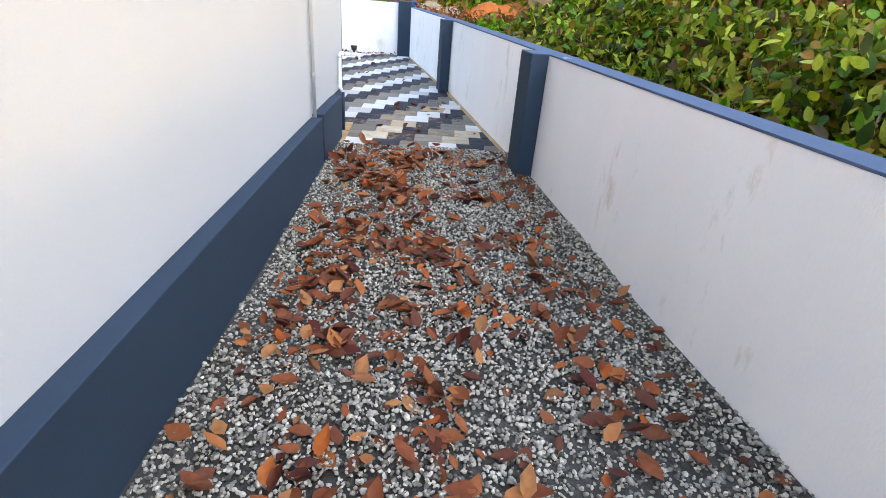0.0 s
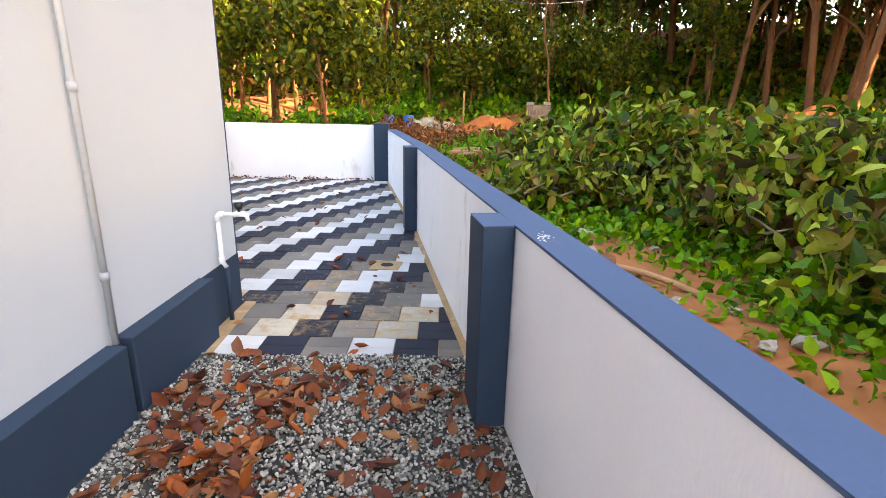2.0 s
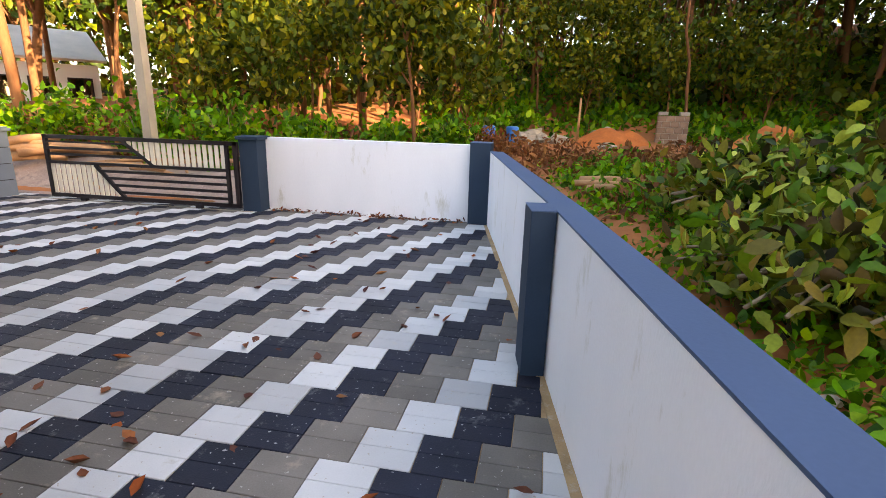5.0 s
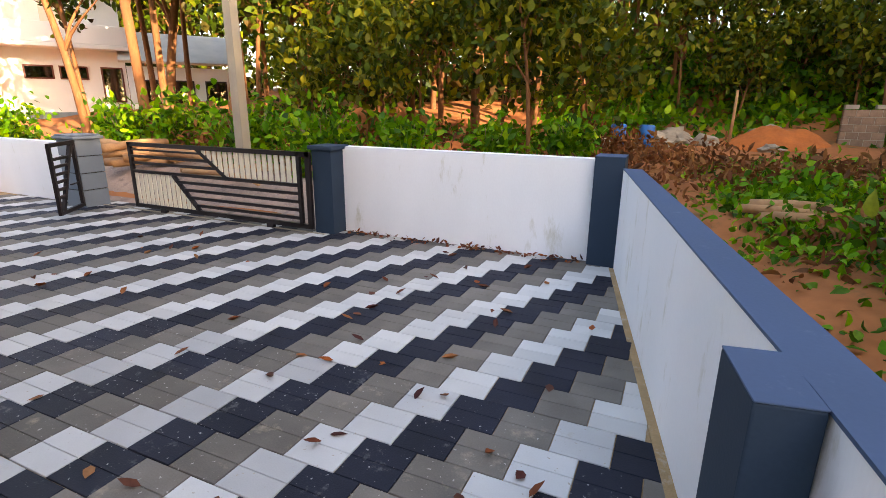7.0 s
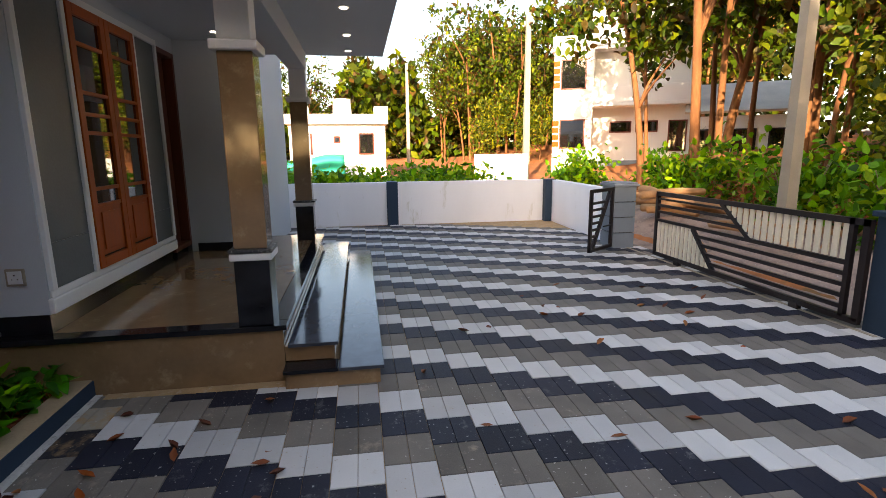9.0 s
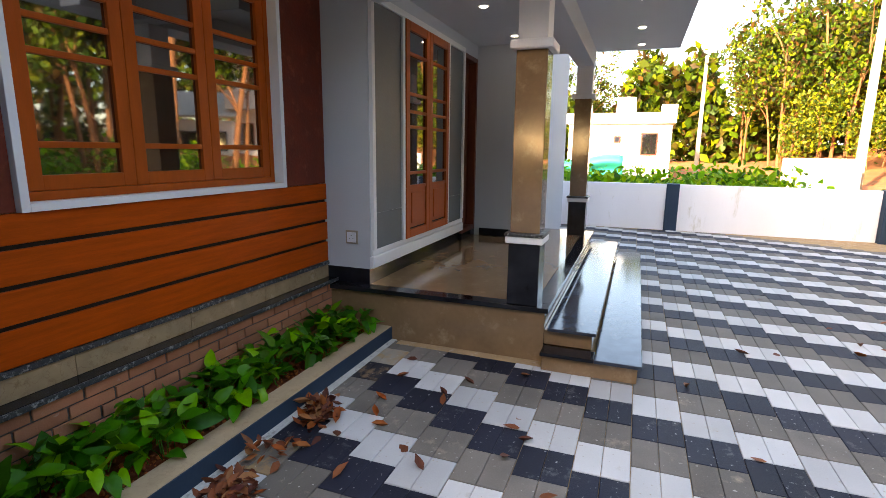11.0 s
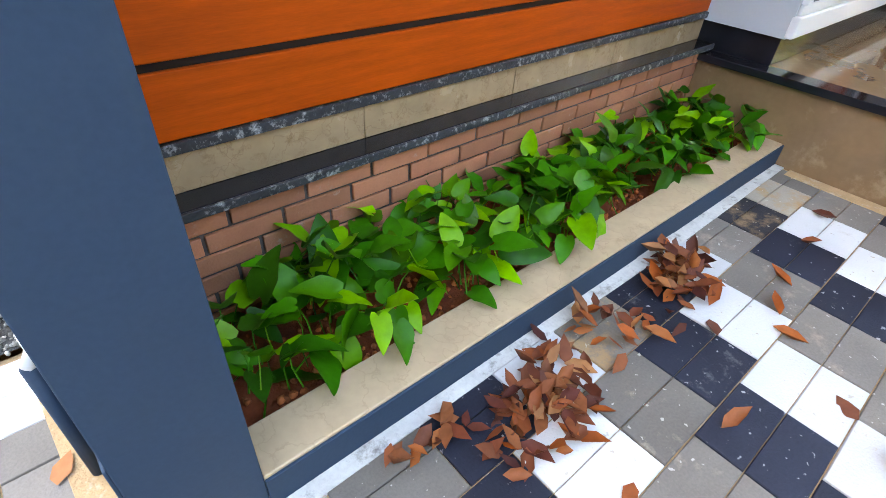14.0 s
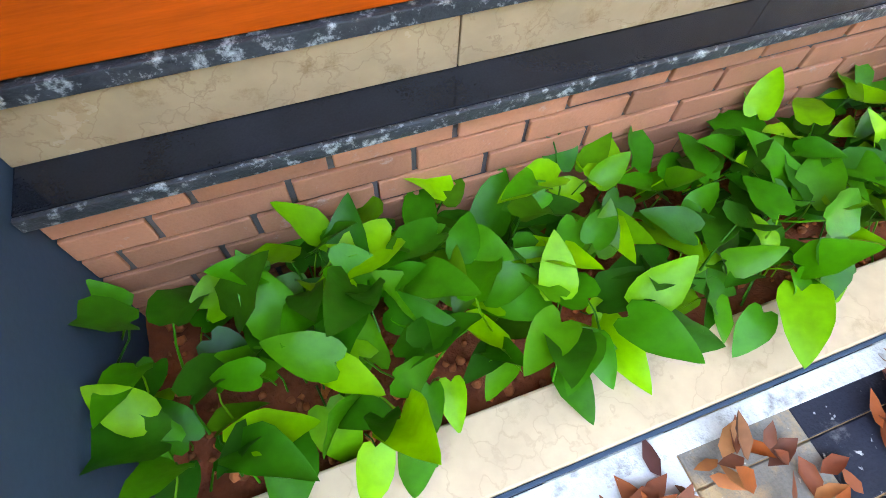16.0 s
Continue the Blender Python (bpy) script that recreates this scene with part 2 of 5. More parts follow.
CREAM_METAL = material("cream_painted_steel", (0.76, 0.69, 0.54), 0.5, 0.08, 4, 60, 0.04)
PIER_GREY = material("grey_blue_clad_pier", (0.17, 0.20, 0.235), 0.6, 0.08, 4, 60, 0.08)
PVC = material("white_pvc", (0.72, 0.73, 0.74), 0.35, 0.04, 5, 40, 0.02)
PIPE_GREY = material("pale_grey_painted_pipe", (0.42, 0.44, 0.46), 0.5, 0.1, 5, 40, 0.05)
BLACK_PLASTIC = material("black_plastic", (0.02, 0.018, 0.018), 0.35, 0.1, 5, 40, 0.02)
BROWN_BLOCK = material("brown_laterite_block", (0.27, 0.17, 0.11), 0.95, 0.25, 6, 40, 0.5, random_by="object", stain=(0.36, 0.29, 0.22), stain_at=0.6)
CONCRETE = material("weathered_concrete", (0.34, 0.29, 0.22), 0.9, 0.15, 2, 60, 0.3)
BARK = material("rubber_tree_bark", (0.19, 0.075, 0.026), 0.9, 0.45, 3, 22, 0.6, stain=(0.30, 0.18, 0.09), stain_at=0.58, stretch=(1, 1, 0.35))
LOGS = material("cut_orange_timber", (0.42, 0.22, 0.10), 0.85, 0.2, 5, 30, 0.4)
TWIG = material("dry_twig", (0.26, 0.19, 0.12), 0.9, 0.3, 6, 40, 0.3)
BARREL = material("blue_plastic_drum", (0.02, 0.14, 0.40), 0.4, 0.1, 5, 40, 0.03)
HOUSE_WHITE = material("sunlit_white_render", (0.78, 0.76, 0.72), 0.8, 0.05, 0.8, 30, 0.08)
ROOF_SHEET = material("pale_sheet_roofing", (0.60, 0.53, 0.43), 0.7, 0.15, 1.5, 20, 0.15)
TEAL_CLOTH = material("teal_tarpaulin", (0.01, 0.30, 0.22), 0.6, 0.1, 3, 30, 0.1)
STONE = material("pale_quarry_stone", (0.34, 0.28, 0.21), 0.9, 0.2, 5, 40, 0.4)

GLASS = bpy.data.materials.new("window_glass")
GLASS.use_nodes = True
_g = GLASS.node_tree.nodes["Principled BSDF"]
_g.inputs["Base Color"].default_value = (0.012, 0.012, 0.012, 1)
_g.inputs["Roughness"].default_value = 0.03
_g.inputs["IOR"].default_value = 3.2
LAMP_GLOW = bpy.data.materials.new("lit_downlight")
LAMP_GLOW.use_nodes = True
_l = LAMP_GLOW.node_tree.nodes["Principled BSDF"]
_l.inputs["Emission Color"].default_value = (1, 0.9, 0.75, 1)
_l.inputs["Emission Strength"].default_value = 6

DRY_LEAF = leaf_material("dry_brown_leaf", [(0.15, 0.035, 0.014), (0.26, 0.085, 0.030), (0.09, 0.020, 0.014), (0.36, 0.16, 0.06), (0.34, 0.075, 0.010), (0.15, 0.05, 0.025), (0.06, 0.016, 0.013), (0.22, 0.06, 0.02)], 0.12, 0.6)
BED_LEAF = leaf_material("arrowhead_green_leaf", [(0.019, 0.137, 0.002), (0.044, 0.233, 0.002), (0.011, 0.068, 0.003), (0.211, 0.486, 0.002), (0.023, 0.148, 0.002), (0.013, 0.084, 0.003), (0.048, 0.222, 0.002)], 0.22, 0.38, 0.2)
WILT_LEAF = leaf_material("wilting_olive_leaf", [(0.115, 0.193, 0.007), (0.328, 0.359, 0.020), (0.027, 0.058, 0.006), (0.490, 0.513, 0.060), (0.073, 0.154, 0.008), (0.303, 0.154, 0.020), (0.055, 0.161, 0.005), (0.012, 0.023, 0.005), (0.097, 0.218, 0.006), (0.122, 0.065, 0.015), (0.015, 0.015, 0.006)], 0.22, 0.5)
FRESH_LEAF = leaf_material("fresh_undergrowth_leaf", [(0.077, 0.247, 0.003), (0.148, 0.351, 0.003), (0.028, 0.104, 0.003), (0.284, 0.429, 0.006), (0.065, 0.208, 0.004), (0.015, 0.058, 0.003)], 0.35, 0.5)
TREE_LEAF = leaf_material("rubber_tree_leaf", [(0.033, 0.068, 0.003), (0.082, 0.137, 0.004), (0.012, 0.026, 0.004), (0.198, 0.227, 0.006), (0.026, 0.062, 0.004), (0.110, 0.052, 0.010), (0.010, 0.017, 0.004)], 0.4, 0.5)
YOUNG_LEAF = leaf_material("shaded_young_leaf", [(0.047, 0.079, 0.004), (0.106, 0.133, 0.005), (0.257, 0.230, 0.008), (0.023, 0.040, 0.004), (0.059, 0.098, 0.004)], 0.35, 0.5)
RUST_LEAF = leaf_material("rust_dry_brush", [(0.250, 0.077, 0.020), (0.150, 0.050, 0.018), (0.325, 0.138, 0.040), (0.088, 0.037, 0.018)], 0.25, 0.7)

# ---- mesh helpers ----


def add_box(bm, x0, x1, y0, y1, z0, z1, bevel=0.0):
    got = bmesh.ops.create_cube(bm, size=1, matrix=Matrix.Translation(((x0 + x1) / 2, (y0 + y1) / 2, (z0 + z1) / 2)) @ Matrix.Diagonal((x1 - x0, y1 - y0, z1 - z0, 1)))
    if bevel:
        edges = list({e for v in got["verts"] for e in v.link_edges})
        bmesh.ops.bevel(bm, geom=edges, offset=bevel, segments=2, affect="EDGES", profile=0.5)
    return bm


def box(x0, x1, y0, y1, z0, z1, bevel=0.0):
    return add_box(bmesh.new(), x0, x1, y0, y1, z0, z1, bevel)


def mesh_of(name, bm, mat, smooth=False):
    me = bpy.data.meshes.new(name)
    bm.to_mesh(me)
    bm.free()
    me.materials.append(mat)
    if smooth:
        me.polygons.foreach_set("use_smooth", [True] * len(me.polygons))
    return me


def part(name, bm, mat, parent=None, label="", smooth=False):
    ob = new(name, mesh_of(name, bm, mat, smooth))
    if parent is not None:
        ob.parent = parent
    if label:
        ob["label"] = label
    return ob


def thing(name, at, label, category, group="", kind=""):
    ob = new(name)
    ob.location = at
    ob.empty_display_size = 0.1
    return tagged(ob, label, category, group, kind)


def setting(name, bm, mat, label, category):
    return tagged(part(name, bm, mat), label, category, "", "structure")


def prism(bm, outline, z0, z1, bevel=0.0):
    """An upright block over a plan outline, counter-clockwise."""
    low = [bm.verts.new((x, y, z0)) for x, y in outline]
    high = [bm.verts.new((x, y, z1)) for x, y in outline]
    bm.faces.new(low[::-1])
    bm.faces.new(high)
    k = len(outline)
    for i in range(k):
        bm.faces.new((low[i], low[(i + 1) % k], high[(i + 1) % k], high[i]))
    if bevel:
        bmesh.ops.bevel(bm, geom=list({e for v in low + high for e in v.link_edges}), offset=bevel, segments=2, affect="EDGES", profile=0.5)
    return bm


def tube(bm, points, radii, sides=10, cap=True):
    """A pipe, limb or stem through points."""
    pts = [Vector(p) for p in points]
    rings = []
    side = Vector((1, 0, 0))
    for i, p in enumerate(pts):
        d = (pts[min(i + 1, len(pts) - 1)] - pts[max(i - 1, 0)]).normalized()
        if abs(d.dot(side)) > 0.95:
            side = Vector((0, 1, 0))
        u = d.cross(side).normalized()
        v = d.cross(u)
        side = v.cross(d).normalized() if v.length else side
        r = radii[i] if hasattr(radii, "__len__") else radii
        rings.append([bm.verts.new(p + (u * math.cos(a) + v * math.sin(a)) * r) for a in (2 * math.pi * k / sides for k in range(sides))])
        side = u.cross(d) if abs(u.cross(d).dot(d)) < 0.5 else side
    for a, b in zip(rings, rings[1:]):
        for k in range(sides):
            bm.faces.new((a[k], a[(k + 1) % sides], b[(k + 1) % sides], b[k]))
    if cap:
        bm.faces.new(rings[0][::-1])
        bm.faces.new(rings[-1])
    return bm


def cylinder(bm, x, y, z0, z1, r0, r1=None, sides=16):
    return tube(bm, [(x, y, z0), (x, y, z1)], [r0, r0 if r1 is None else r1], sides)


def raw_mesh(name, verts, tris, mat, smooth=False):
    """A mesh from arrays: (n, 3) places and (m, 3) corners."""
    me = bpy.data.meshes.new(name)
    me.vertices.add(len(verts))
    me.vertices.foreach_set("co", np.ascontiguousarray(verts, dtype=np.float32).ravel())
    me.loops.add(len(tris) * 3)
    me.loops.foreach_set("vertex_index", np.ascontiguousarray(tris, dtype=np.int32).ravel())
    me.polygons.add(len(tris))
    me.polygons.foreach_set("loop_start", np.arange(0, len(tris) * 3, 3, dtype=np.int32))
    if smooth:
        me.polygons.foreach_set("use_smooth", np.ones(len(tris), dtype=bool))
    me.update(calc_edges=True)
    me.materials.append(mat)
    return me


LEAF_V = np.array([(0, 0, 0), (-0.2, 0.42, 0.06), (0.2, 0.42, 0.06), (0, 0.5, 0.0), (0, 1, -0.10)], dtype=float)
LEAF_T = np.array([(0, 2, 3), (0, 3, 1), (3, 2, 4), (1, 3, 4)])
OVATE_V = np.array([(0, 0, 0), (-0.17, 0.18, 0.05), (0.17, 0.18, 0.05), (-0.235, 0.45, 0.07), (0.235, 0.45, 0.07), (-0.14, 0.76, 0.0), (0.14, 0.76, 0.0), (0, 0.45, 0.0), (0, 1, -0.14)], dtype=float)
OVATE_T = np.array([(0, 2, 7), (0, 7, 1), (1, 7, 3), (7, 2, 4), (7, 4, 6), (3, 7, 5), (5, 7, 8), (7, 6, 8)])
DRY_V = np.array([(0, 0, 0.02), (-0.22, 0.22, 0.13), (0.25, 0.30, 0.10), (-0.25, 0.58, 0.17), (0.19, 0.66, 0.15), (0.01, 0.3, 0.0), (-0.02, 0.64, 0.01), (0.05, 1.0, 0.16)], dtype=float)
DRY_T = np.array([(0, 2, 5), (0, 5, 1), (1, 5, 6), (1, 6, 3), (5, 2, 4), (5, 4, 6), (3, 6, 7), (6, 4, 7)])


def turns(n, r, tilt=1.0):
    """n random turns: any heading, tilted by up to about `tilt` radians."""
    yaw, a, b = r.uniform(0, 2 * math.pi, n), r.normal(0, tilt, n), r.normal(0, tilt, n)
    cz, sz, ca, sa, cb, sb = np.cos(yaw), np.sin(yaw), np.cos(a), np.sin(a), np.cos(b), np.sin(b)
    z, o = np.zeros(n), np.ones(n)
    rz = np.array([[cz, -sz, z], [sz, cz, z], [z, z, o]]).transpose(2, 0, 1)
    rx = np.array([[o, z, z], [z, ca, -sa], [z, sa, ca]]).transpose(2, 0, 1)
    ry = np.array([[cb, z, sb], [z, o, z], [-sb, z, cb]]).transpose(2, 0, 1)
    return rz @ rx @ ry


def leaf_cloud(name, places, sizes, mat, r, tilt=1.0, shape=(OVATE_V, OVATE_T), slim=1.0):
    """Many leaves in one mesh."""
    v, t = shape
    v = v * np.array([slim, 1, 1])
    n = len(places)
    m = turns(n, r, tilt)
    flex = np.repeat(v[None], n, 0)
    flex[:, :, 2] *= r.uniform(-0.6, 2.2, n)[:, None]
    out = np.einsum("nij,nkj->nki", m, flex * np.asarray(sizes)[:, None, None]) + np.asarray(places)[:, None, :]
    tris = (t[None] + (np.arange(n) * len(v))[:, None, None]).reshape(-1, 3)
    return raw_mesh(name, out.reshape(-1, 3), tris, mat)

# ---- plan ----
SIDE_X = -0.990         # outer face of the side wall of the house
FRONT_Y = 5.20          # cladded front wall behind the planting bed
END_Y = 5.80            # end of the side wall, beside the bed
BAY_Y = 5.57            # front of the window bay on the porch
PORCH_Z = 0.45
WALL_TOP = 1.06
GATE_Y = 12.42


def wall_x(y):
    """Inner face of the slanting boundary wall."""
    return np.interp(y, (-6.4, 4.16, 8.42, 12.6), (2.71, 0.98, 0.268, -0.57))


def smooth(a, b, v):
    t = np.clip((np.asarray(v, dtype=float) - a) / (b - a), 0, 1)
    return t * t * (3 - 2 * t)


def land(x, y):
    """Height of the open ground outside the compound."""
    x, y = np.asarray(x, dtype=float), np.asarray(y, dtype=float)
    out = np.maximum.reduce([x - wall_x(y) - 0.2, y - 12.9, -12.9 - x, -7.0 - y])
    edge = smooth(0.25, 1.6, out)
    east = smooth(-14, -2, x)
    rise = 0.22 + 0.014 * np.clip(y - 13, 0, 14)
    rise = rise + smooth(25, 37, y) * 3.8 * east + (1 - east) * smooth(17, 30, y) * 1.3 + smooth(37, 110, y) * (3 + 8 * east)
    rise = rise + 0.012 * np.clip(-13 - x, 0, 40) + smooth(9, 40, x) * 3.0 * smooth(12, 34, y)
    rough = 0.05 * np.sin(1.7 * x + 0.8 * y) + 0.04 * np.sin(2.3 * y - 1.1 * x) + 0.10 * np.sin(0.45 * x) * np.sin(0.5 * y + 1)
    return -0.12 * (1 - edge) + edge * (rise + rough)


# ---- ground ----
xs = np.unique(np.concatenate([np.linspace(-1200, -70, 12), np.linspace(-70, -14, 36), np.linspace(-14, 8, 56), np.linspace(8, 60, 30), np.linspace(60, 1200, 12)]))
ys = np.unique(np.concatenate([np.linspace(-1200, -20, 12), np.linspace(-20, 1, 12), np.linspace(1, 22, 56), np.linspace(22, 70, 34), np.linspace(70, 1200, 12)]))
gx, gy = np.meshgrid(xs, ys, indexing="ij")
gv = np.stack([gx, gy, land(gx, gy)], -1).reshape(-1, 3)
ny = len(ys)
ii, jj = np.meshgrid(np.arange(len(xs) - 1), np.arange(ny - 1), indexing="ij")
a0 = (ii * ny + jj).ravel()
ground_tris = np.concatenate([np.stack([a0, a0 + ny, a0 + ny + 1], 1), np.stack([a0, a0 + ny + 1, a0 + 1], 1)])
ground = tagged(new("ground", raw_mesh("ground", gv, ground_tris, SOIL, True)), "bare red laterite ground with patches of dry grass", "ground", "", "structure")

# ---- house shell ----


def wall_with_hole(along, fixed0, fixed1, u0, u1, z0, z1, holes):
    """A wall slab with openings through it; along is 'x' or 'y'."""
    bm = bmesh.new()

    def put(a, b, c, d):
        if b - a > 1e-4 and d - c > 1e-4:
            if along == "x":
                add_box(bm, a, b, fixed0, fixed1, c, d)
            else:
                add_box(bm, fixed0, fixed1, a, b, c, d)
    u = u0
    for h0, h1, hz0, hz1 in sorted(holes):
        put(u, h0, z0, z1)
        put(h0, h1, z0, hz0)
        put(h0, h1, hz1, z1)
        u = h1
    put(u, u1, z0, z1)
    bmesh.ops.remove_doubles(bm, verts=bm.verts, dist=1e-5)
    return bm


# House walls run up unseen to 6.4 m, height added to cast shade.
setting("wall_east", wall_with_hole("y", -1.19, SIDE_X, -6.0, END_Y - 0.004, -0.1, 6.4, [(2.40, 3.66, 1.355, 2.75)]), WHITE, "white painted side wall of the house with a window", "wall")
setting("wall_end", box(-1.222, SIDE_X + 0.002, END_Y - 0.004, END_Y + 0.015, -0.1, 3.1, 0.003), BLUE, "slate blue painted end of the house wall", "wall")
setting("wall_end_inner", box(-1.2215, -1.1902, 5.092, END_Y - 0.005, -0.1, 3.098), BLUE, "slate blue painted inner face of the house wall end", "wall")
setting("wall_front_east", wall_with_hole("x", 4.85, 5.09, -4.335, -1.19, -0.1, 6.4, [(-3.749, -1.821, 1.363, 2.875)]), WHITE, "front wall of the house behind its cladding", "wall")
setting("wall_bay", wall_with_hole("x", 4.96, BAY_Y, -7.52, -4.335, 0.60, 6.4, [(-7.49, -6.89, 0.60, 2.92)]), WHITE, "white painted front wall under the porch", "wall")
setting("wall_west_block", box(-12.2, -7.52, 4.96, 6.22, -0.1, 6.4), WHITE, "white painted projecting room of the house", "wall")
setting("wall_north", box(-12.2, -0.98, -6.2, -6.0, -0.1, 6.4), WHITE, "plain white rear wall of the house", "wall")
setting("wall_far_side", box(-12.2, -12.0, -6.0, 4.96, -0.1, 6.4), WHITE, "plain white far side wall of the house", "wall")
setting("roof", box(-12.2, -0.98, -6.2, 6.22, 6.4, 6.55), CONCRETE, "unseen flat concrete slab closing the raised house walls", "roof")
setting("ceiling", box(-12.0, -1.22, -6.0, 4.95, 3.1, 3.2), WHITE, "plain white ceiling inside the house", "ceiling")
setting("floor", box(-12.0, -1.22, -6.0, 4.95, 0.3, 0.45), MARBLE, "plain tiled floor inside the house", "floor")

# plinth along the side wall: two thicker lengths, then a thin one round the corner
plinth = thing("plinth", (SIDE_X, 0, 0), "slate blue painted plinth at the foot of the side wall", "plinth", "", "structure")


def plinth_piece(y0, y1, x1, top):
    bm = bmesh.new()
    add_box(bm, 0.0, x1 - SIDE_X, y0, y1, -0.1, top, 0.006)
    part("plinth_block", bm, BLUE, plinth)


plinth_piece(-6.0, 4.21, -0.89, 0.415)
plinth_piece(4.262, 5.17, -0.89, 0.430)
plinth_piece(5.172, END_Y + 0.010, -0.980, 0.42)

# soffit, beam and downlights over the porch
setting("porch_ceiling", box(-8.45, -3.55, 4.96, 8.20, 3.10, 3.32, 0.006), WHITE, "white painted flat porch roof with sharp edges", "ceiling")
setting("bed_soffit", box(-3.546, -1.19, 4.96, 5.92, 3.10, 3.28, 0.006), WHITE, "white painted sunshade slab over the planting bed", "ceiling")
setting("porch_beam", box(-8.28, -3.60, 6.86, 7.10, 2.86, 3.098, 0.004), WHITE, "white painted beam between the porch columns", "beam")
setting("porch_cross_beam", box(-4.36, -4.14, 5.642, 6.856, 2.86, 3.098, 0.004), WHITE, "white painted cross beam of the porch", "beam")


def downlight(x, y, z):
    ob = thing("downlight", (x, y, z), "small round lit downlight in the white porch ceiling", "downlight", "porch downlights")
    ring = bmesh.new()
    tube(ring, [(0, 0, -0.006), (0, 0, 0.0)], [0.05, 0.055], 20)
    part("ring", ring, TRIM, ob)
    disc = bmesh.new()
    cylinder(disc, 0, 0, -0.010, -0.0062, 0.038, 0.038, 20)
    part("lamp_disc", disc, LAMP_GLOW, ob, "glowing warm white disc")


for dx, dy in ((-4.6, 7.7), (-5.8, 7.7), (-7.0, 7.7), (-8.0, 7.7), (-2.0, 5.5), (-3.2, 5.5), (-5.6, 6.2), (-7.0, 6.2)):
    downlight(dx, dy, 3.098)

# ---- porch, steps, columns ----
porch = thing("porch", (-4.25, 7.2, 0), "raised porch faced in polished brown marble with black granite edges", "porch", "", "structure")


def porch_part(name, x0, x1, y0, y1, z0, z1, mat, bevel=0.004):
    bm = box(x0 + 4.25, x1 + 4.25, y0 - 7.2, y1 - 7.2, z0, z1, bevel)
    return part(name, bm, mat, porch)


porch_part("plinth_face", -8.60, -4.25, 5.20, 7.17, -0.1, 0.41, PORCH_STONE)
porch_part("floor_slab", -8.60, -4.37, 5.30, 7.06, 0.411, PORCH_Z, PORCH_STONE, 0.0)
porch_part("granite_border", -4.368, -4.225, 5.20, 7.20, 0.411, PORCH_Z + 0.001, GRANITE)
porch_part("granite_border", -8.62, -4.370, 7.062, 7.20, 0.411, PORCH_Z + 0.001, GRANITE)
porch_part("step_body", -8.62, -4.255, 7.172, 7.545, 0.152, 0.272, PORCH_STONE)
porch_part("step_tread", -8.66, -4.215, 7.202, 7.575, 0.273, 0.300, TREAD)
porch_part("step_body", -8.62, -4.09, 7.185, 7.885, -0.1, 0.122, PORCH_STONE)
porch_part("step_tread", -8.66, -4.06, 7.577, 7.915, 0.123, 0.150, TREAD)
porch_part("tread_lip", -4.24, -4.058, 7.175, 7.575, 0.1235, 0.1495, GRANITE)


def column(x, y):
    ob = thing("porch_column", (x, y, PORCH_Z), "square brown marble porch column on a black granite base", "column", "porch columns")
    part("base", box(-0.125, 0.125, -0.125, 0.125, 0.0, 0.50, 0.004), GRANITE, ob, "polished black granite base")
    part("base_cap", box(-0.15, 0.15, -0.15, 0.15, 0.502, 0.555, 0.008), TRIM, ob, "white moulded cap")
    part("base_cap_top", box(-0.155, 0.155, -0.155, 0.155, 0.557, 0.585, 0.006), GRANITE_EDGE, ob, "dark stone lip")
    part("shaft", box(-0.118, 0.118, -0.118, 0.118, 0.587, 1.96, 0.006), PORCH_STONE, ob, "polished brown marble shaft")
    part("capital", box(-0.16, 0.16, -0.16, 0.16, 1.962, 2.03, 0.012), TRIM, ob, "white moulded capital")
    part("upper_shaft", box(-0.112, 0.112, -0.112, 0.112, 2.032, 2.408, 0.006), TRIM, ob, "white painted upper shaft")


column(-4.385, 6.98)
column(-8.16, 6.98)

# ---- boundary walls ----


def outline_wall(name, outline, top, label):
    return setting(name, prism(bmesh.new(), outline, -0.12, top), WALL_WHITE, label, "wall")


Y0, Y1 = -6.2, 12.60
EAST_YS = (Y0, 4.16, 8.42, Y1)


def east_line(a, b):
    """Plan outline along the slanting east wall, from a to b off its inner face."""
    return [(float(wall_x(y)) + b, y) for y in EAST_YS] + [(float(wall_x(y)) + a, y) for y in EAST_YS[::-1]]


outline_wall("boundary_wall_east", east_line(0, 0.17), WALL_TOP - 0.012, "low white painted boundary wall with green stains")
setting("coping_east", prism(bmesh.new(), east_line(-0.004, 0.178), WALL_TOP - 0.0119, WALL_TOP, 0.003), COPING, "lighter blue painted top of the boundary wall", "coping")
outline_wall("boundary_wall_south", [(-4.10, 12.735), (-0.84, 12.735), (-0.84, 12.90), (-4.10, 12.90)], 1.125, "low white painted boundary wall beside the gate")
outline_wall("boundary_wall_south_west", [(-12.70, 12.42), (-9.25, 12.32), (-9.25, 12.48), (-12.70, 12.58)], 1.0, "low white painted boundary wall beyond the gate")
outline_wall("boundary_wall_west", [(-12.95, -6.2), (-12.78, -6.2), (-12.54, 12.42), (-12.71, 12.42)], 1.0, "low white painted boundary wall at the far side")
outline_wall("boundary_wall_north", [(-12.95, -6.4), (wall_x(Y0) + 0.17, -6.4), (wall_x(Y0) + 0.17, -6.2), (-12.95, -6.2)], 1.6, "plain white boundary wall behind the house")


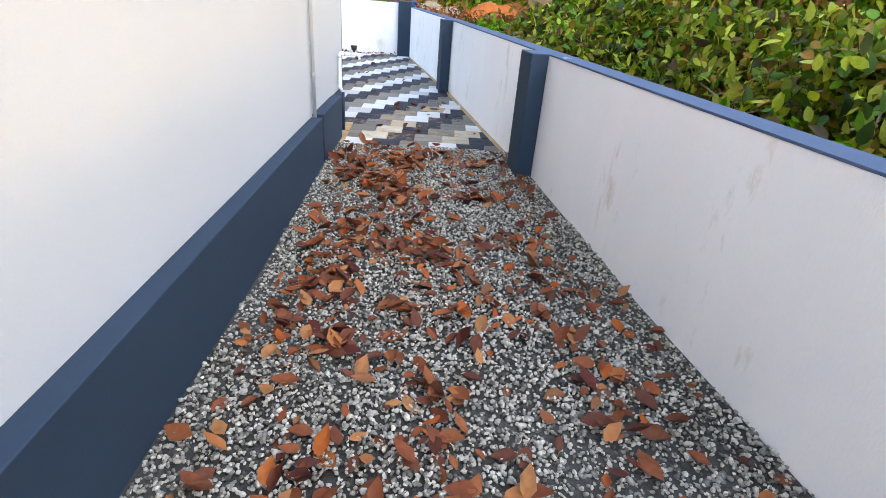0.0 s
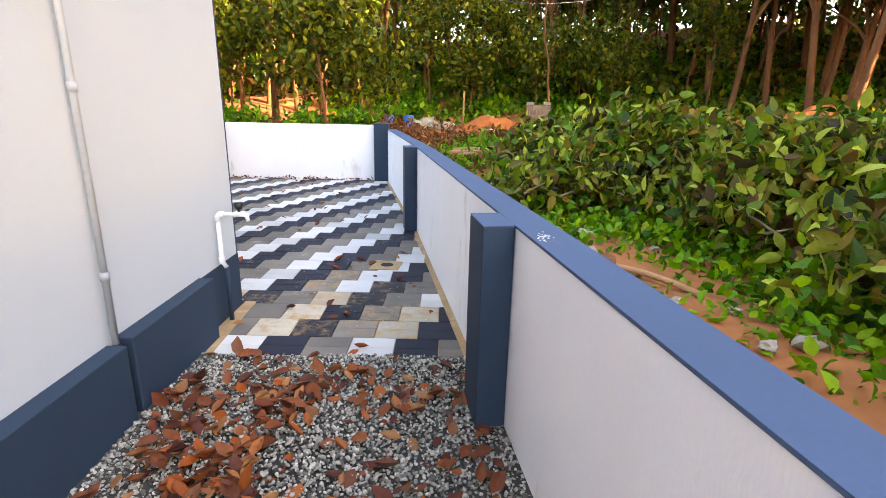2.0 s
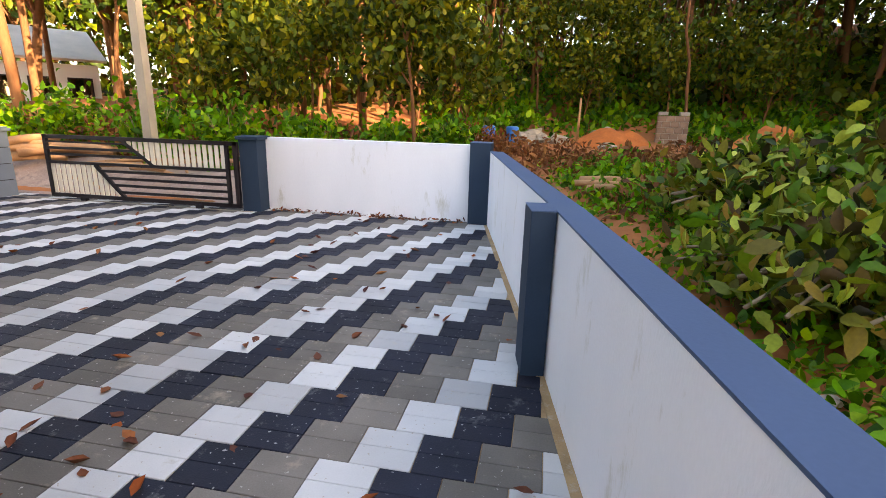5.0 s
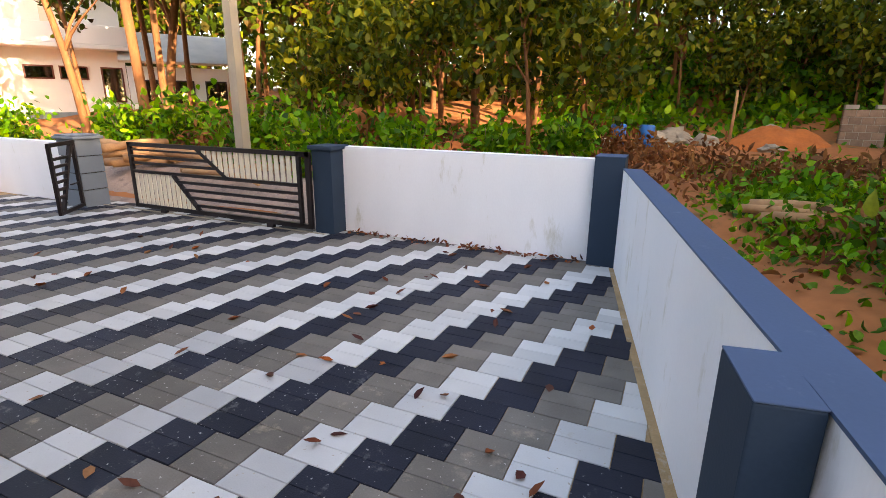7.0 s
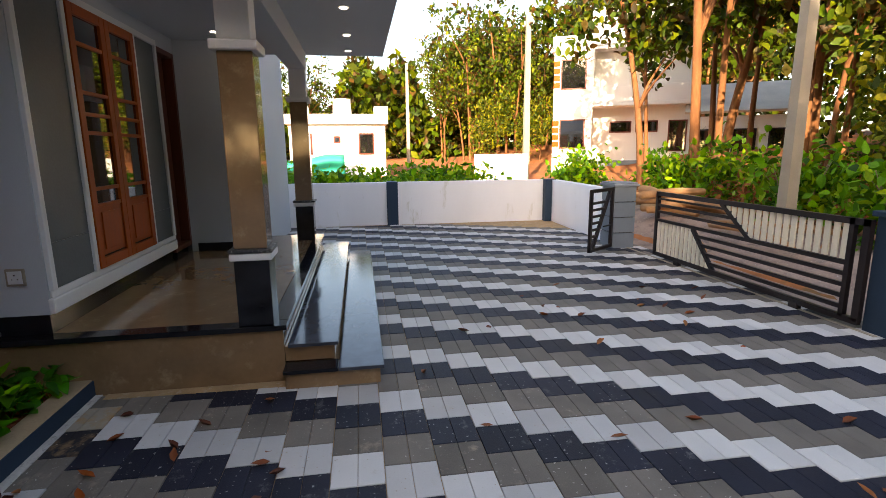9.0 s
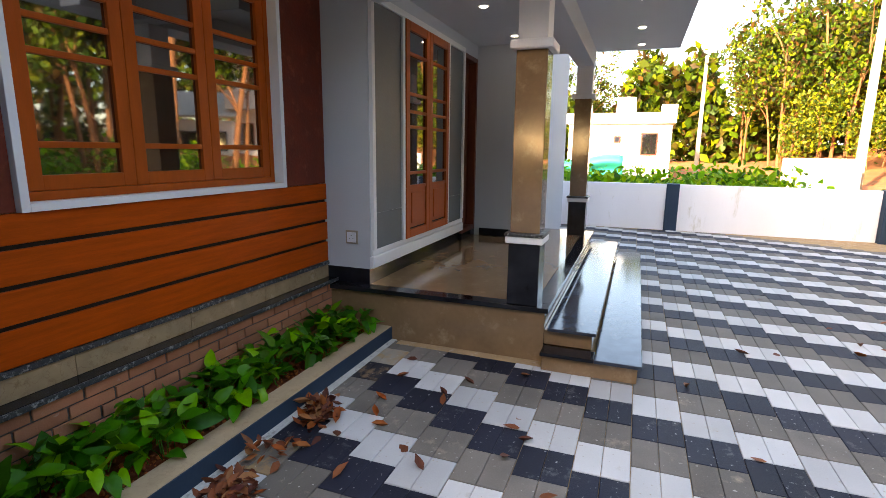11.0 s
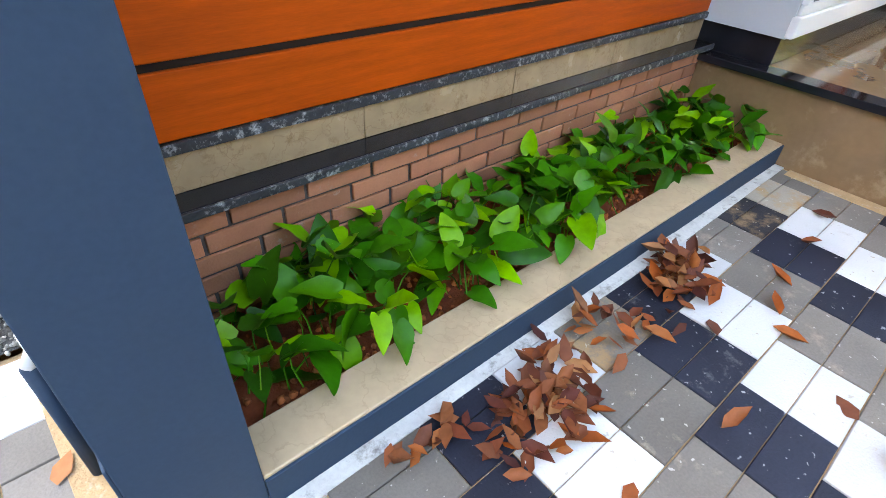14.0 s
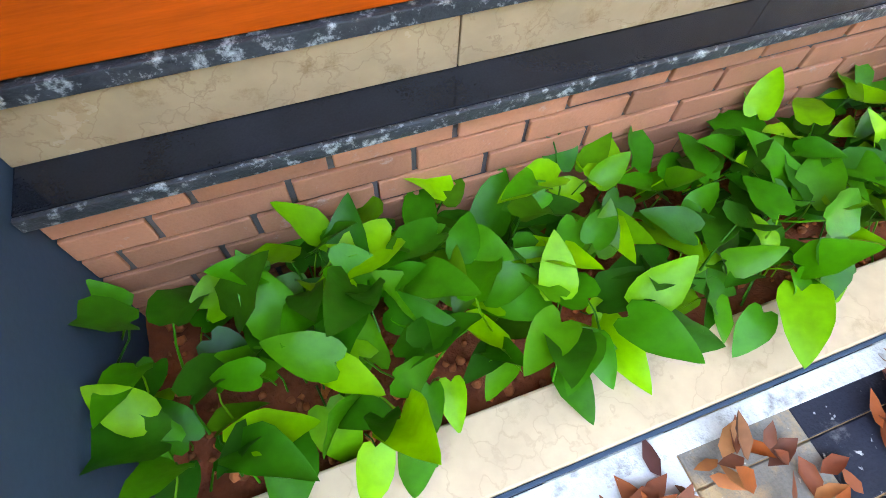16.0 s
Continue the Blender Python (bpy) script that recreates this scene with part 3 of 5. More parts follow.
def pillar(name, x0, x1, y0, y1, top, label, lean=0.0):
    ob = thing(name, ((x0 + x1) / 2, (y0 + y1) / 2, 0), label, "pillar", "boundary pillars")
    ob.rotation_euler.z = lean
    w, d = (x1 - x0) / 2, (y1 - y0) / 2
    part("shaft", box(-w, w, -d, d, -0.1, top, 0.006), BLUE, ob)
    part("top", box(-w, w, -d, d, top + 0.0005, top + 0.006, 0.002), COPING, ob, "lighter blue painted top")
    return ob


LEAN = math.atan(0.17)
for py in (4.32, 8.445):
    pillar("wall_pillar", float(wall_x(py)) - 0.155, float(wall_x(py)) - 0.005, py - 0.14, py + 0.14, WALL_TOP - 0.006, "square slate blue pillar against the white boundary wall", LEAN)
pillar("corner_pillar", -0.86, -0.56, 12.60, 12.92, 1.165, "square slate blue pillar at the wall corner")
pillar("wall_pillar", -12.74, -12.50, 8.40, 8.66, 1.01, "square slate blue pillar against the far white wall")
pillar("wall_pillar", -12.62, -12.36, 12.24, 12.50, 1.01, "square slate blue pillar at the far wall corner")

# gate piers
pier = thing("gate_pier", (-4.235, 12.63, 0), "square slate blue gate pier with a flat cap", "gate pier", "gate piers")
part("shaft", box(-0.15, 0.15, -0.16, 0.16, -0.1, 1.09, 0.006), BLUE, pier)
part("cap", box(-0.185, 0.185, -0.195, 0.195, 1.092, 1.145, 0.01), BLUE, pier)
pier2 = thing("gate_pier", (-8.93, 12.33, 0), "wide gate pier clad in grey-blue slabs with grooves", "gate pier", "gate piers")
for k in range(4):
    part("slab", box(-0.24, 0.24, -0.2, 0.2, -0.1 if k == 0 else 0.27 * k + 0.008, 0.27 * (k + 1) - 0.004, 0.008), PIER_GREY, pier2)
part("core", box(-0.22, 0.22, -0.18, 0.18, -0.1, 1.07), GAP, pier2)
part("cap", box(-0.28, 0.28, -0.24, 0.24, 1.08, 1.125, 0.01), PIER_GREY, pier2)
part("cap_lip", box(-0.25, 0.25, -0.21, 0.21, 1.126, 1.15, 0.008), PIER_GREY, pier2)


def bar(bm, a, b, w=0.035, d=0.035):
    """A square bar in the plane of the gate from a to b, given as (x, z)."""
    p, q = Vector((a[0], 0, a[1])), Vector((b[0], 0, b[1]))
    u = q - p
    m = Matrix.Translation((p + q) / 2) @ Matrix.Rotation(-math.atan2(u.z, u.x), 4, "Y") @ Matrix.Diagonal((u.length, d, w, 1))
    bmesh.ops.create_cube(bm, size=1, matrix=m)
    return bm


gate = thing("sliding_gate", (-7.86, GATE_Y, 0.0), "black steel sliding gate with cream slats in two corners", "gate")
GW, GB, GT = 3.48, 0.08, 1.06
for a, b, w in (((0, GT - 0.03), (GW, GT - 0.03), 0.06), ((0, GB), (GW, GB), 0.06), ((0.03, GB), (0.03, GT), 0.06), ((GW - 0.03, GB), (GW - 0.03, GT), 0.07), ((GW - 0.18, GB), (GW - 0.18, GT), 0.05)):
    part("frame_bar", bar(bmesh.new(), a, b, w, 0.05), BLACK_METAL, gate)
DIAG = [((1.45, GT - 0.03), (2.02, 0.62)), ((0.92, 0.60), (1.42, GB))]
for a, b in DIAG:
    part("diagonal_bar", bar(bmesh.new(), a, b, 0.05, 0.045), BLACK_METAL, gate)
for z in (0.95, 0.85, 0.75):
    part("rail", bar(bmesh.new(), (0.05, z), (1.45 + (GT - 0.03 - z) / 0.41 * 0.57, z), 0.028 if z > 0.9 else 0.04, 0.03), BLACK_METAL, gate)
part("rail", bar(bmesh.new(), (0.05, 0.62), (3.32, 0.62), 0.045, 0.04), BLACK_METAL, gate)
for z in (0.51, 0.40, 0.29, 0.18):
    part("rail", bar(bmesh.new(), (0.92 + (0.60 - z) / 0.52 * 0.5, z), (3.32, z), 0.042, 0.03), BLACK_METAL, gate)
for k in range(17):
    x = 1.60 + k * 0.102
    low = max(0.65, GT - 0.06 - (x - 1.45) / 0.57 * 0.41 + 0.02)
    part("slat", bar(bmesh.new(), (x, low), (x, GT - 0.06), 0.062, 0.018), CREAM_METAL, gate, "cream painted slat")
for k in range(13):
    x = 0.10 + k * 0.098
    high = min(0.595, 0.60 - (x - 0.92) / 0.5 * 0.52 - 0.03)
    if high - GB > 0.08:
        part("slat", bar(bmesh.new(), (x, GB + 0.03), (x, high), 0.062, 0.018), CREAM_METAL, gate, "cream painted slat")
for x in (0.62, 2.75):
    part("wheel_bracket", box(x - 0.06, x + 0.06, -0.03, 0.03, 0.0, 0.07, 0.008), BLACK_METAL, gate, "black wheel bracket")
setting("gate_rail", box(-8.75, -4.2, GATE_Y - 0.02, GATE_Y + 0.02, -0.02, 0.006), CONCRETE, "steel floor rail under the sliding gate", "rail")

leaf_gate = thing("wicket_gate", (-8.66, 12.08, 0.05), "narrow black steel wicket gate standing open", "gate")
leaf_gate.rotation_euler.z = radians(-53)
LW, LH = 0.78, 1.0
for a, b in (((0, 0.02), (LW, 0.02)), ((0, LH), (LW, LH)), ((0.02, 0), (0.02, LH)), ((LW - 0.02, 0), (LW - 0.02, LH)), ((0.10, LH), (0.66, 0.04))):
    part("frame_bar", bar(bmesh.new(), a, b, 0.055, 0.045), BLACK_METAL, leaf_gate)
for k in range(6):
    z = 0.25 + 0.11 * k
    part("rail", bar(bmesh.new(), (0.10 + (LH - z) / 0.96 * 0.56, z), (LW - 0.03, z), 0.04, 0.03), BLACK_METAL, leaf_gate)
part("panel", bar(bmesh.new(), (0.05, 0.38), (0.30, 0.38), 0.02, 0.02), BLACK_METAL, leaf_gate)
# ---- trees and undergrowth ----


def tree_thing(seed, height, spread, crown_from, leaves, leaf_size, lean=0.3, forks=4, girth=0.16, mat=TREE_LEAF, label="tall thin rubber tree with a pale trunk and sparse crown"):
    r = np.random.default_rng(seed)
    ob = thing("tree", (0, 0, 0), label, "tree", "plantation trees")
    bm = bmesh.new()
    dx, dy = r.uniform(-lean, lean, 2)
    trunk = [Vector((dx * s * s + 0.12 * math.sin(3 * s + seed), dy * s * s + 0.1 * math.sin(4 * s + 2 * seed), -0.4 + (height * 0.8 + 0.4) * s)) for s in np.linspace(0, 1, 9)]
    tube(bm, trunk, [girth * (1.15 - 0.8 * s) for s in np.linspace(0, 1, 9)], 8, False)
    tips = [trunk[-1], trunk[-2]]
    for k in range(forks):
        i = int(r.integers(3, 8))
        if trunk[i].z < crown_from * 0.5:
            i = 6
        a = r.uniform(0, 2 * math.pi)
        out = spread * r.uniform(0.5, 1.0)
        up = height * r.uniform(0.12, 0.34)
        p = [trunk[i] + Vector((math.cos(a) * out * s, math.sin(a) * out * s, up * (s ** 0.7))) for s in np.linspace(0, 1, 5)]
        tube(bm, p, [girth * 0.5 * (1 - 0.8 * s) for s in np.linspace(0, 1, 5)], 6, False)
        tips += p[2:]
    part("trunk", bm, BARK, ob, smooth=True)
    tips = np.array([tuple(p) for p in tips])
    n_clump = max(10, leaves // 26)
    centre = tips[r.integers(0, len(tips), n_clump)] + r.normal(0, 1, (n_clump, 3)) * np.array([spread * 0.45, spread * 0.45, height * 0.09])
    centre[:, 2] = np.maximum(centre[:, 2], crown_from + r.uniform(0, 1, n_clump))
    places = centre[r.integers(0, n_clump, leaves)] + r.normal(0, 0.24 + spread * 0.05, (leaves, 3))
    crown = new("crown", leaf_cloud("crown", places, r.uniform(0.7, 1.4, leaves) * leaf_size, mat, r, 0.9, slim=1.25))
    crown.parent = ob
    return ob


kinds = [tree_thing(1, 13, 2.2, 5.5, 1100, 0.36, girth=0.12), tree_thing(2, 11, 2.0, 4.8, 1100, 0.32, 0.8, girth=0.10), tree_thing(3, 14, 2.4, 6.5, 1100, 0.36, 0.5, girth=0.13),
         tree_thing(4, 9, 1.8, 3.6, 1200, 0.28, 0.9, 6, 0.09), tree_thing(5, 12, 2.3, 5.5, 1200, 0.36, 1.2, 5, 0.145)]
# Fuller crowns for the added eastern sun screen, also used far west.
dense = [tree_thing(6, 14, 2.6, 3.0, 1500, 0.46, 0.5, 7, 0.14), tree_thing(7, 12, 2.6, 2.0, 1500, 0.46, 0.5, 7, 0.13)]
under = [tree_thing(11, 4.5, 1.1, 0.8, 1300, 0.19, 0.5, 6, 0.05, YOUNG_LEAF, "young broadleaf tree with bright green leaves"),
         tree_thing(12, 3.6, 1.0, 0.5, 1200, 0.20, 0.4, 6, 0.04, YOUNG_LEAF, "young broadleaf tree with bright green leaves")]
KEEP_OUT = [(-12.9, -7.0, 1.6, 13.2), (-36.5, 11.5, -22.5, 27.5), (-35.5, 2.8, -24.5, 11.6)]


def blocked(x, y, pad=0.8):
    return any(x0 - pad < x < x1 + pad and y0 - pad < y < y1 + pad for x0, y0, x1, y1 in KEEP_OUT)


spots = []
r_trees = np.random.default_rng(21)


def clear_road(x, y):
    """The dirt road that runs along the front wall and away to the west."""
    return 13.0 < y < 16.5 or (x < -13 and 4.5 < y < 13.2)


def scatter_trees(n, area, kinds_of, gap):
    x0, y0, x1, y1 = area
    tries = 0
    made = 0
    while made < n and tries < 6000:
        tries += 1
        x, y = r_trees.uniform(x0, x1), r_trees.uniform(y0, y1)
        if blocked(x, y) or clear_road(x, y) or any((x - a) ** 2 + (y - b) ** 2 < gap * gap for a, b in spots):
            continue
        spots.append((x, y))
        made += 1
        k = kinds_of[int(r_trees.integers(0, len(kinds_of)))]
        s = r_trees.uniform(0.8, 1.2)
        copy_thing(k, pose(x, y, float(land(x, y)) - 0.05, r_trees.uniform(-4, 4), r_trees.uniform(-4, 4), r_trees.uniform(0, 360)) @ Matrix.Diagonal((s, s, s, 1)))


scatter_trees(34, (-20, 21, -3, 32), kinds, 1.4)
scatter_trees(40, (-3, 28.5, 22, 38), kinds, 1.3)
# Added trees east of view, dense enough to keep sun off the yard.
scatter_trees(84, (13.5, -18, 30, 16), dense, 1.5)
scatter_trees(60, (-24, 34, 34, 52), kinds, 1.7)
scatter_trees(24, (14, 16, 34, 30), kinds, 1.9)
scatter_trees(22, (12, 23, 34, 36), kinds, 1.5)
scatter_trees(7, (-20, 17.0, -10, 21), kinds, 2.0)
scatter_trees(50, (-62, 6, -38, 40), dense + kinds, 2.0)
scatter_trees(16, (-60, -22, -42, 6), kinds, 2.2)
scatter_trees(9, (-17, 18, -2, 24), under, 1.3)
scatter_trees(8, (-2, 28, 18, 34), under, 1.2)
scatter_trees(10, (-42, 9, -37, 30), under, 1.1)
for ob in kinds + dense + under:
    for child in list(ob.children):
        bpy.data.objects.remove(child)
    bpy.data.objects.remove(ob)


def undergrowth(name, n, where, size, mat, label, category, lift=0.5, tilt=0.9, seed=1, slim=1.0, clumps=60):
    """Low leafy growth over a patch of ground, as one object."""
    r = np.random.default_rng(seed)
    x0, y0, x1, y1 = where
    cx, cy = r.uniform(x0, x1, clumps), r.uniform(y0, y1, clumps)
    ch = r.uniform(0.25, 1.0, clumps) * lift
    k = r.integers(0, clumps, n)
    rad = 0.35 + 0.5 * ch[k]
    px, py = cx[k] + r.normal(0, 1, n) * rad, cy[k] + r.normal(0, 1, n) * rad
    d = np.hypot(px - cx[k], py - cy[k]) / (rad * 2)
    z = land(px, py) + ch[k] * np.clip(1 - d * d, 0.03, 1) * r.uniform(0.1, 1.0, n)
    keep = (px > wall_x(py) + 0.22) | (py > 13.0) | (px < -13.1)
    pts = np.stack([px, py, z], 1)[keep]
    sizes = r.uniform(0.6, 1.4, len(pts)) * size
    return tagged(new(name, leaf_cloud(name, pts, sizes, mat, r, tilt, slim=slim)), label, category, "", "stuff")


undergrowth("undergrowth", 26000, (-5, 26.5, 22, 37), 0.30, FRESH_LEAF, "dense green ground cover on the bank below the trees", "undergrowth", 0.9, 0.9, 3, 1.2, 220)
undergrowth("undergrowth", 4200, (-22, 15.8, -3, 24), 0.2, FRESH_LEAF, "mixed green weeds beside the dirt road", "undergrowth", 0.9, 0.9, 4, 1.1, 70)
undergrowth("dry_brush", 8000, (-15, 16.2, 1, 22), 0.18, RUST_LEAF, "rust coloured dry brush beside the dirt road", "dry brush", 0.9, 0.9, 5, 0.8, 26)
undergrowth("undergrowth", 9000, (-22, 3.5, -14.2, 11.5), 0.22, FRESH_LEAF, "green creeping weeds behind the far wall", "undergrowth", 1.2, 0.8, 6, 1.2, 80)
undergrowth("weeds", 9500, (1.7, 7.6, 3.8, 14.2), 0.10, FRESH_LEAF, "bright green weeds on the soil beside the boundary wall", "weeds", 0.5, 0.8, 7, 1.3, 90)
undergrowth("weeds", 9000, (1.3, 12.3, 4.2, 16.5), 0.11, FRESH_LEAF, "green weeds and seedlings on the soil behind the wall corner", "weeds", 0.6, 0.8, 27, 1.3, 90)
undergrowth("weeds", 5500, (3.2, 0.5, 4.2, 8.0), 0.10, FRESH_LEAF, "bright green weeds at the foot of the branch heap", "weeds", 0.5, 0.8, 17, 1.3, 60)
far_r = np.random.default_rng(31)
NW = 90000
ang = far_r.uniform(radians(2), radians(205), NW)
dist = far_r.uniform(56, 78, NW)
fx, fy = dist * np.cos(ang) - 5, dist * np.sin(ang) + 6
tall = 9 + 13 * (1 - smooth(radians(138), radians(152), ang))
fz = land(fx, fy) + far_r.uniform(0, 1, NW) ** 0.8 * (tall + 3 * np.sin(ang * 23) + 2 * np.sin(ang * 61))
tagged(new("far_woods", leaf_cloud("far_woods", np.stack([fx, fy, fz], 1), far_r.uniform(0.7, 1.5, NW), TREE_LEAF, far_r, 0.9, (LEAF_V, LEAF_T), 1.6)), "distant dense dark green woods", "woods", "", "stuff")

undergrowth("undergrowth", 9000, (0.5, 13.6, 10, 21), 0.16, FRESH_LEAF, "patchy green weeds on the red soil of the open plot", "undergrowth", 0.5, 0.8, 8, 1.2, 90)
undergrowth("dry_brush", 12000, (1.6, 12.6, 7.5, 19), 0.16, RUST_LEAF, "rust brown cut brush on the open plot", "dry brush", 0.95, 0.9, 9, 0.8, 40)

undergrowth("forest_floor", 14000, (-26, 30, 36, 56), 0.5, TREE_LEAF, "dark leaf litter and low growth under the trees", "undergrowth", 1.6, 0.9, 10, 1.5, 260)
undergrowth("forest_floor", 10000, (11, 17, 40, 34), 0.42, YOUNG_LEAF, "low shaded growth on the wooded slope", "undergrowth", 1.3, 0.9, 12, 1.4, 240)

# gravelly road outside the gate
rx_, ry_ = np.meshgrid(np.linspace(-14.5, -3.0, 60), np.linspace(13.0, 15.7, 22), indexing="ij")
edge_ = 0.25 * np.sin(1.3 * rx_) + 0.12 * np.sin(3.1 * rx_)
ry_ = np.where(ry_ > 14.6, ry_ + edge_ * (ry_ - 14.6), ry_)
road_v = np.stack([rx_, ry_, land(rx_, ry_) + 0.012], -1).reshape(-1, 3)
ri, rj = np.meshgrid(np.arange(59), np.arange(21), indexing="ij")
r0 = (ri * 22 + rj).ravel()
tagged(new("road", raw_mesh("road", road_v, np.concatenate([np.stack([r0, r0 + 22, r0 + 23], 1), np.stack([r0, r0 + 23, r0 + 1], 1)]), ROAD, True)), "dusty pinkish grey gravel road outside the gate", "road", "", "structure")
# heap of felled branches on the neighbouring plot
heap_r = np.random.default_rng(41)


def branch_heap(cx, cy, rx, ry, h, n, size):
    ob = thing("felled_branch_heap", (cx, cy, float(land(cx, cy))), "heap of felled branches with wilting olive green leaves", "branch heap", "felled branch heaps")
    nb = 46
    n = int(n * 2.1)
    sticks = []
    places = []
    for k in range(nb):
        a, q = heap_r.uniform(0, 2 * math.pi), heap_r.uniform(0.0, 0.85)
        sx, sy = rx * q * math.cos(a), ry * q * math.sin(a)
        top = h * (1 - q * q) * heap_r.uniform(0.7, 1.05) + 0.15
        b = heap_r.uniform(0, 2 * math.pi)
        length = heap_r.uniform(0.8, 1.7)
        p = [Vector((sx + math.cos(b) * length * (s - 0.6), sy + math.sin(b) * length * (s - 0.6), max(0.05, top * (0.55 + 0.6 * s) - 0.25 * s * s))) for s in np.linspace(0, 1, 6)]
        bm = tube(bmesh.new(), p, [0.014 * (1.1 - 0.8 * s) for s in np.linspace(0, 1, 6)], 5)
        part("branch", bm, TWIG, ob, smooth=True)
        arr = np.array([tuple(v) for v in p])
        m = n // nb
        i = heap_r.uniform(0.8, 5, m)
        lo = np.floor(i).astype(int).clip(0, 4)
        f = (i - lo)[:, None]
        places.append(arr[lo] * (1 - f) + arr[lo + 1] * f + heap_r.normal(0, 0.15, (m, 3)) + np.array([0, 0, 0.02]))
    places = np.concatenate(places)
    places[:, 2] = np.maximum(places[:, 2], 0.04)
    foliage = new("foliage", leaf_cloud("foliage", places, heap_r.uniform(0.7, 1.35, len(places)) * size, WILT_LEAF, heap_r, 0.9, slim=1.05))
    foliage.parent = ob
    return ob


for hx, hy, hrx, hry, hh, hn in ((3.9, 4.6, 1.5, 1.8, 1.05, 2600), (4.3, 7.6, 1.7, 1.9, 1.10, 3200), (3.3, 10.4, 1.6, 1.9, 1.10, 3600), (2.2, 12.0, 0.9, 1.3, 0.70, 1800), (2.0, 9.4, 0.75, 1.3, 0.60, 1400), (6.6, 9.4, 1.9, 2.4, 1.05, 2600),
                                 (3.4, 13.6, 1.4, 1.6, 0.75, 2400), (6.4, 5.2, 1.7, 2.2, 1.1, 2200), (5.6, 13.0, 1.8, 1.9, 0.95, 2600), (4.0, 1.6, 1.5, 1.8, 0.95, 2000)):
    branch_heap(hx + 0.45, hy, hrx, hry, hh, hn, 0.175)


def bush(x, y, h, n, size, mat, label):
    ob = thing("bush", (x, y, float(land(x, y))), label, "bush", "roadside bushes")
    places = []
    for k in range(9):
        a, out = heap_r.uniform(0, 2 * math.pi), h * heap_r.uniform(0.2, 0.6)
        p = [Vector((math.cos(a) * out * s, math.sin(a) * out * s, -0.05 + h * heap_r.uniform(0.75, 1.0) * s)) for s in np.linspace(0, 1, 4)]
        part("stem", tube(bmesh.new(), p, [0.018, 0.014, 0.01, 0.005], 5), TWIG, ob, smooth=True)
        arr = np.array([tuple(v) for v in p])
        f = heap_r.uniform(0.25, 1, n // 9)[:, None]
        places.append(arr[0] * (1 - f) + arr[3] * f + heap_r.normal(0, 0.10 + 0.09 * h, (n // 9, 3)))
    places = np.concatenate(places)
    places[:, 2] = np.maximum(places[:, 2], 0.03)
    crown = new("foliage", leaf_cloud("foliage", places, heap_r.uniform(0.7, 1.3, len(places)) * size, mat, heap_r, 0.9, slim=1.2))
    crown.parent = ob


for bx, by, bh in ((-8.6, 15.6, 1.3), (-6.4, 15.4, 1.4), (-5.2, 16.4, 1.2), (-3.6, 17.0, 1.0), (-11.6, 16.6, 1.5), (-13.4, 16.2, 1.2), (-15.6, 14.2, 1.0), (-2.2, 18.4, 1.0), (-17.5, 15.5, 1.3)):
    bush(bx, by, bh, 700, 0.19, FRESH_LEAF, "leafy green bush beside the dirt road")
# ---- cladding of the front wall ----
CLAD_Y = 5.09
cladding = thing("timber_cladding", (-2.73, CLAD_Y, 0), "glossy orange teak planks with dark gaps under the front window", "cladding", "", "structure")
part("backing", box(-1.604, 1.508, 0.001, 0.012, 0.60, 1.362), GAP, cladding, "dark recess between the planks")
for z0, z1 in ((0.648, 0.826), (0.850, 1.010), (1.034, 1.196), (1.220, 1.362)):
    part("plank", box(-1.604, 1.508, 0.013, 0.034, z0, z1, 0.004), WOOD, cladding)
part("granite_strip", box(-1.604, 1.508, 0.001, 0.045, 0.612, 0.644, 0.003), GRANITE_EDGE, cladding, "rough black granite strip")
for k, (x0, x1) in enumerate(((-1.604, -0.72), (-0.717, 0.0), (0.003, 0.744), (0.747, 1.508))):
    part("marble_slab", box(x0, x1, 0.001, 0.030, 0.492, 0.611, 0.002), MARBLE, cladding, "beige marble band")
part("granite_ledge", box(-1.604, 1.508, 0.001, 0.128, 0.462, 0.491, 0.004), GRANITE, cladding, "polished black granite ledge")
part("ledge_edge", box(-1.604, 1.508, 0.1285, 0.140, 0.461, 0.4915, 0.004), GRANITE_EDGE, cladding, "chipped rough granite edge")

brick_wall = thing("brick_panel", (-2.73, CLAD_Y, 0), "terracotta cladding bricks with dark joints behind the planting bed", "brick wall", "", "structure")
part("mortar", box(-1.604, 1.508, 0.001, 0.097, -0.1, 0.461), MORTAR, brick_wall, "dark grey recessed mortar")


def brick_mesh(length):
    bm = box(0.0, length, 0.0, 0.012, 0.0, 0.063, 0.003)
    return mesh_of("brick", bm, BRICK)


whole_brick = brick_mesh(0.237)
br_rng = np.random.default_rng(3)
for row in range(6):
    z = 0.460 - 0.0735 * (row + 1) + 0.005
    start = -1.955 + 0.0845 * row + 0.006
    for k in range(-11, 5):
        a = start + 0.249 * k
        b = a + 0.237
        a2, b2 = max(a, -4.333), min(b, -1.224)
        if b2 - a2 < 0.03:
            continue
        ob = new("brick", whole_brick if b2 - a2 > 0.2365 else brick_mesh(b2 - a2))
        ob.location = (a2 + 2.73, 0.098 + float(br_rng.normal(0, 0.0012)), z)
        ob.parent = brick_wall

# red textured panels beside the front window
for x0, x1 in ((-1.815, -1.224), (-4.333, -3.756)):
    setting("trim", box(x0, x1, CLAD_Y + 0.001, CLAD_Y + 0.026, 1.365, 3.098, 0.003), RED_PANEL, "dark red textured panel beside the front window", "wall panel")


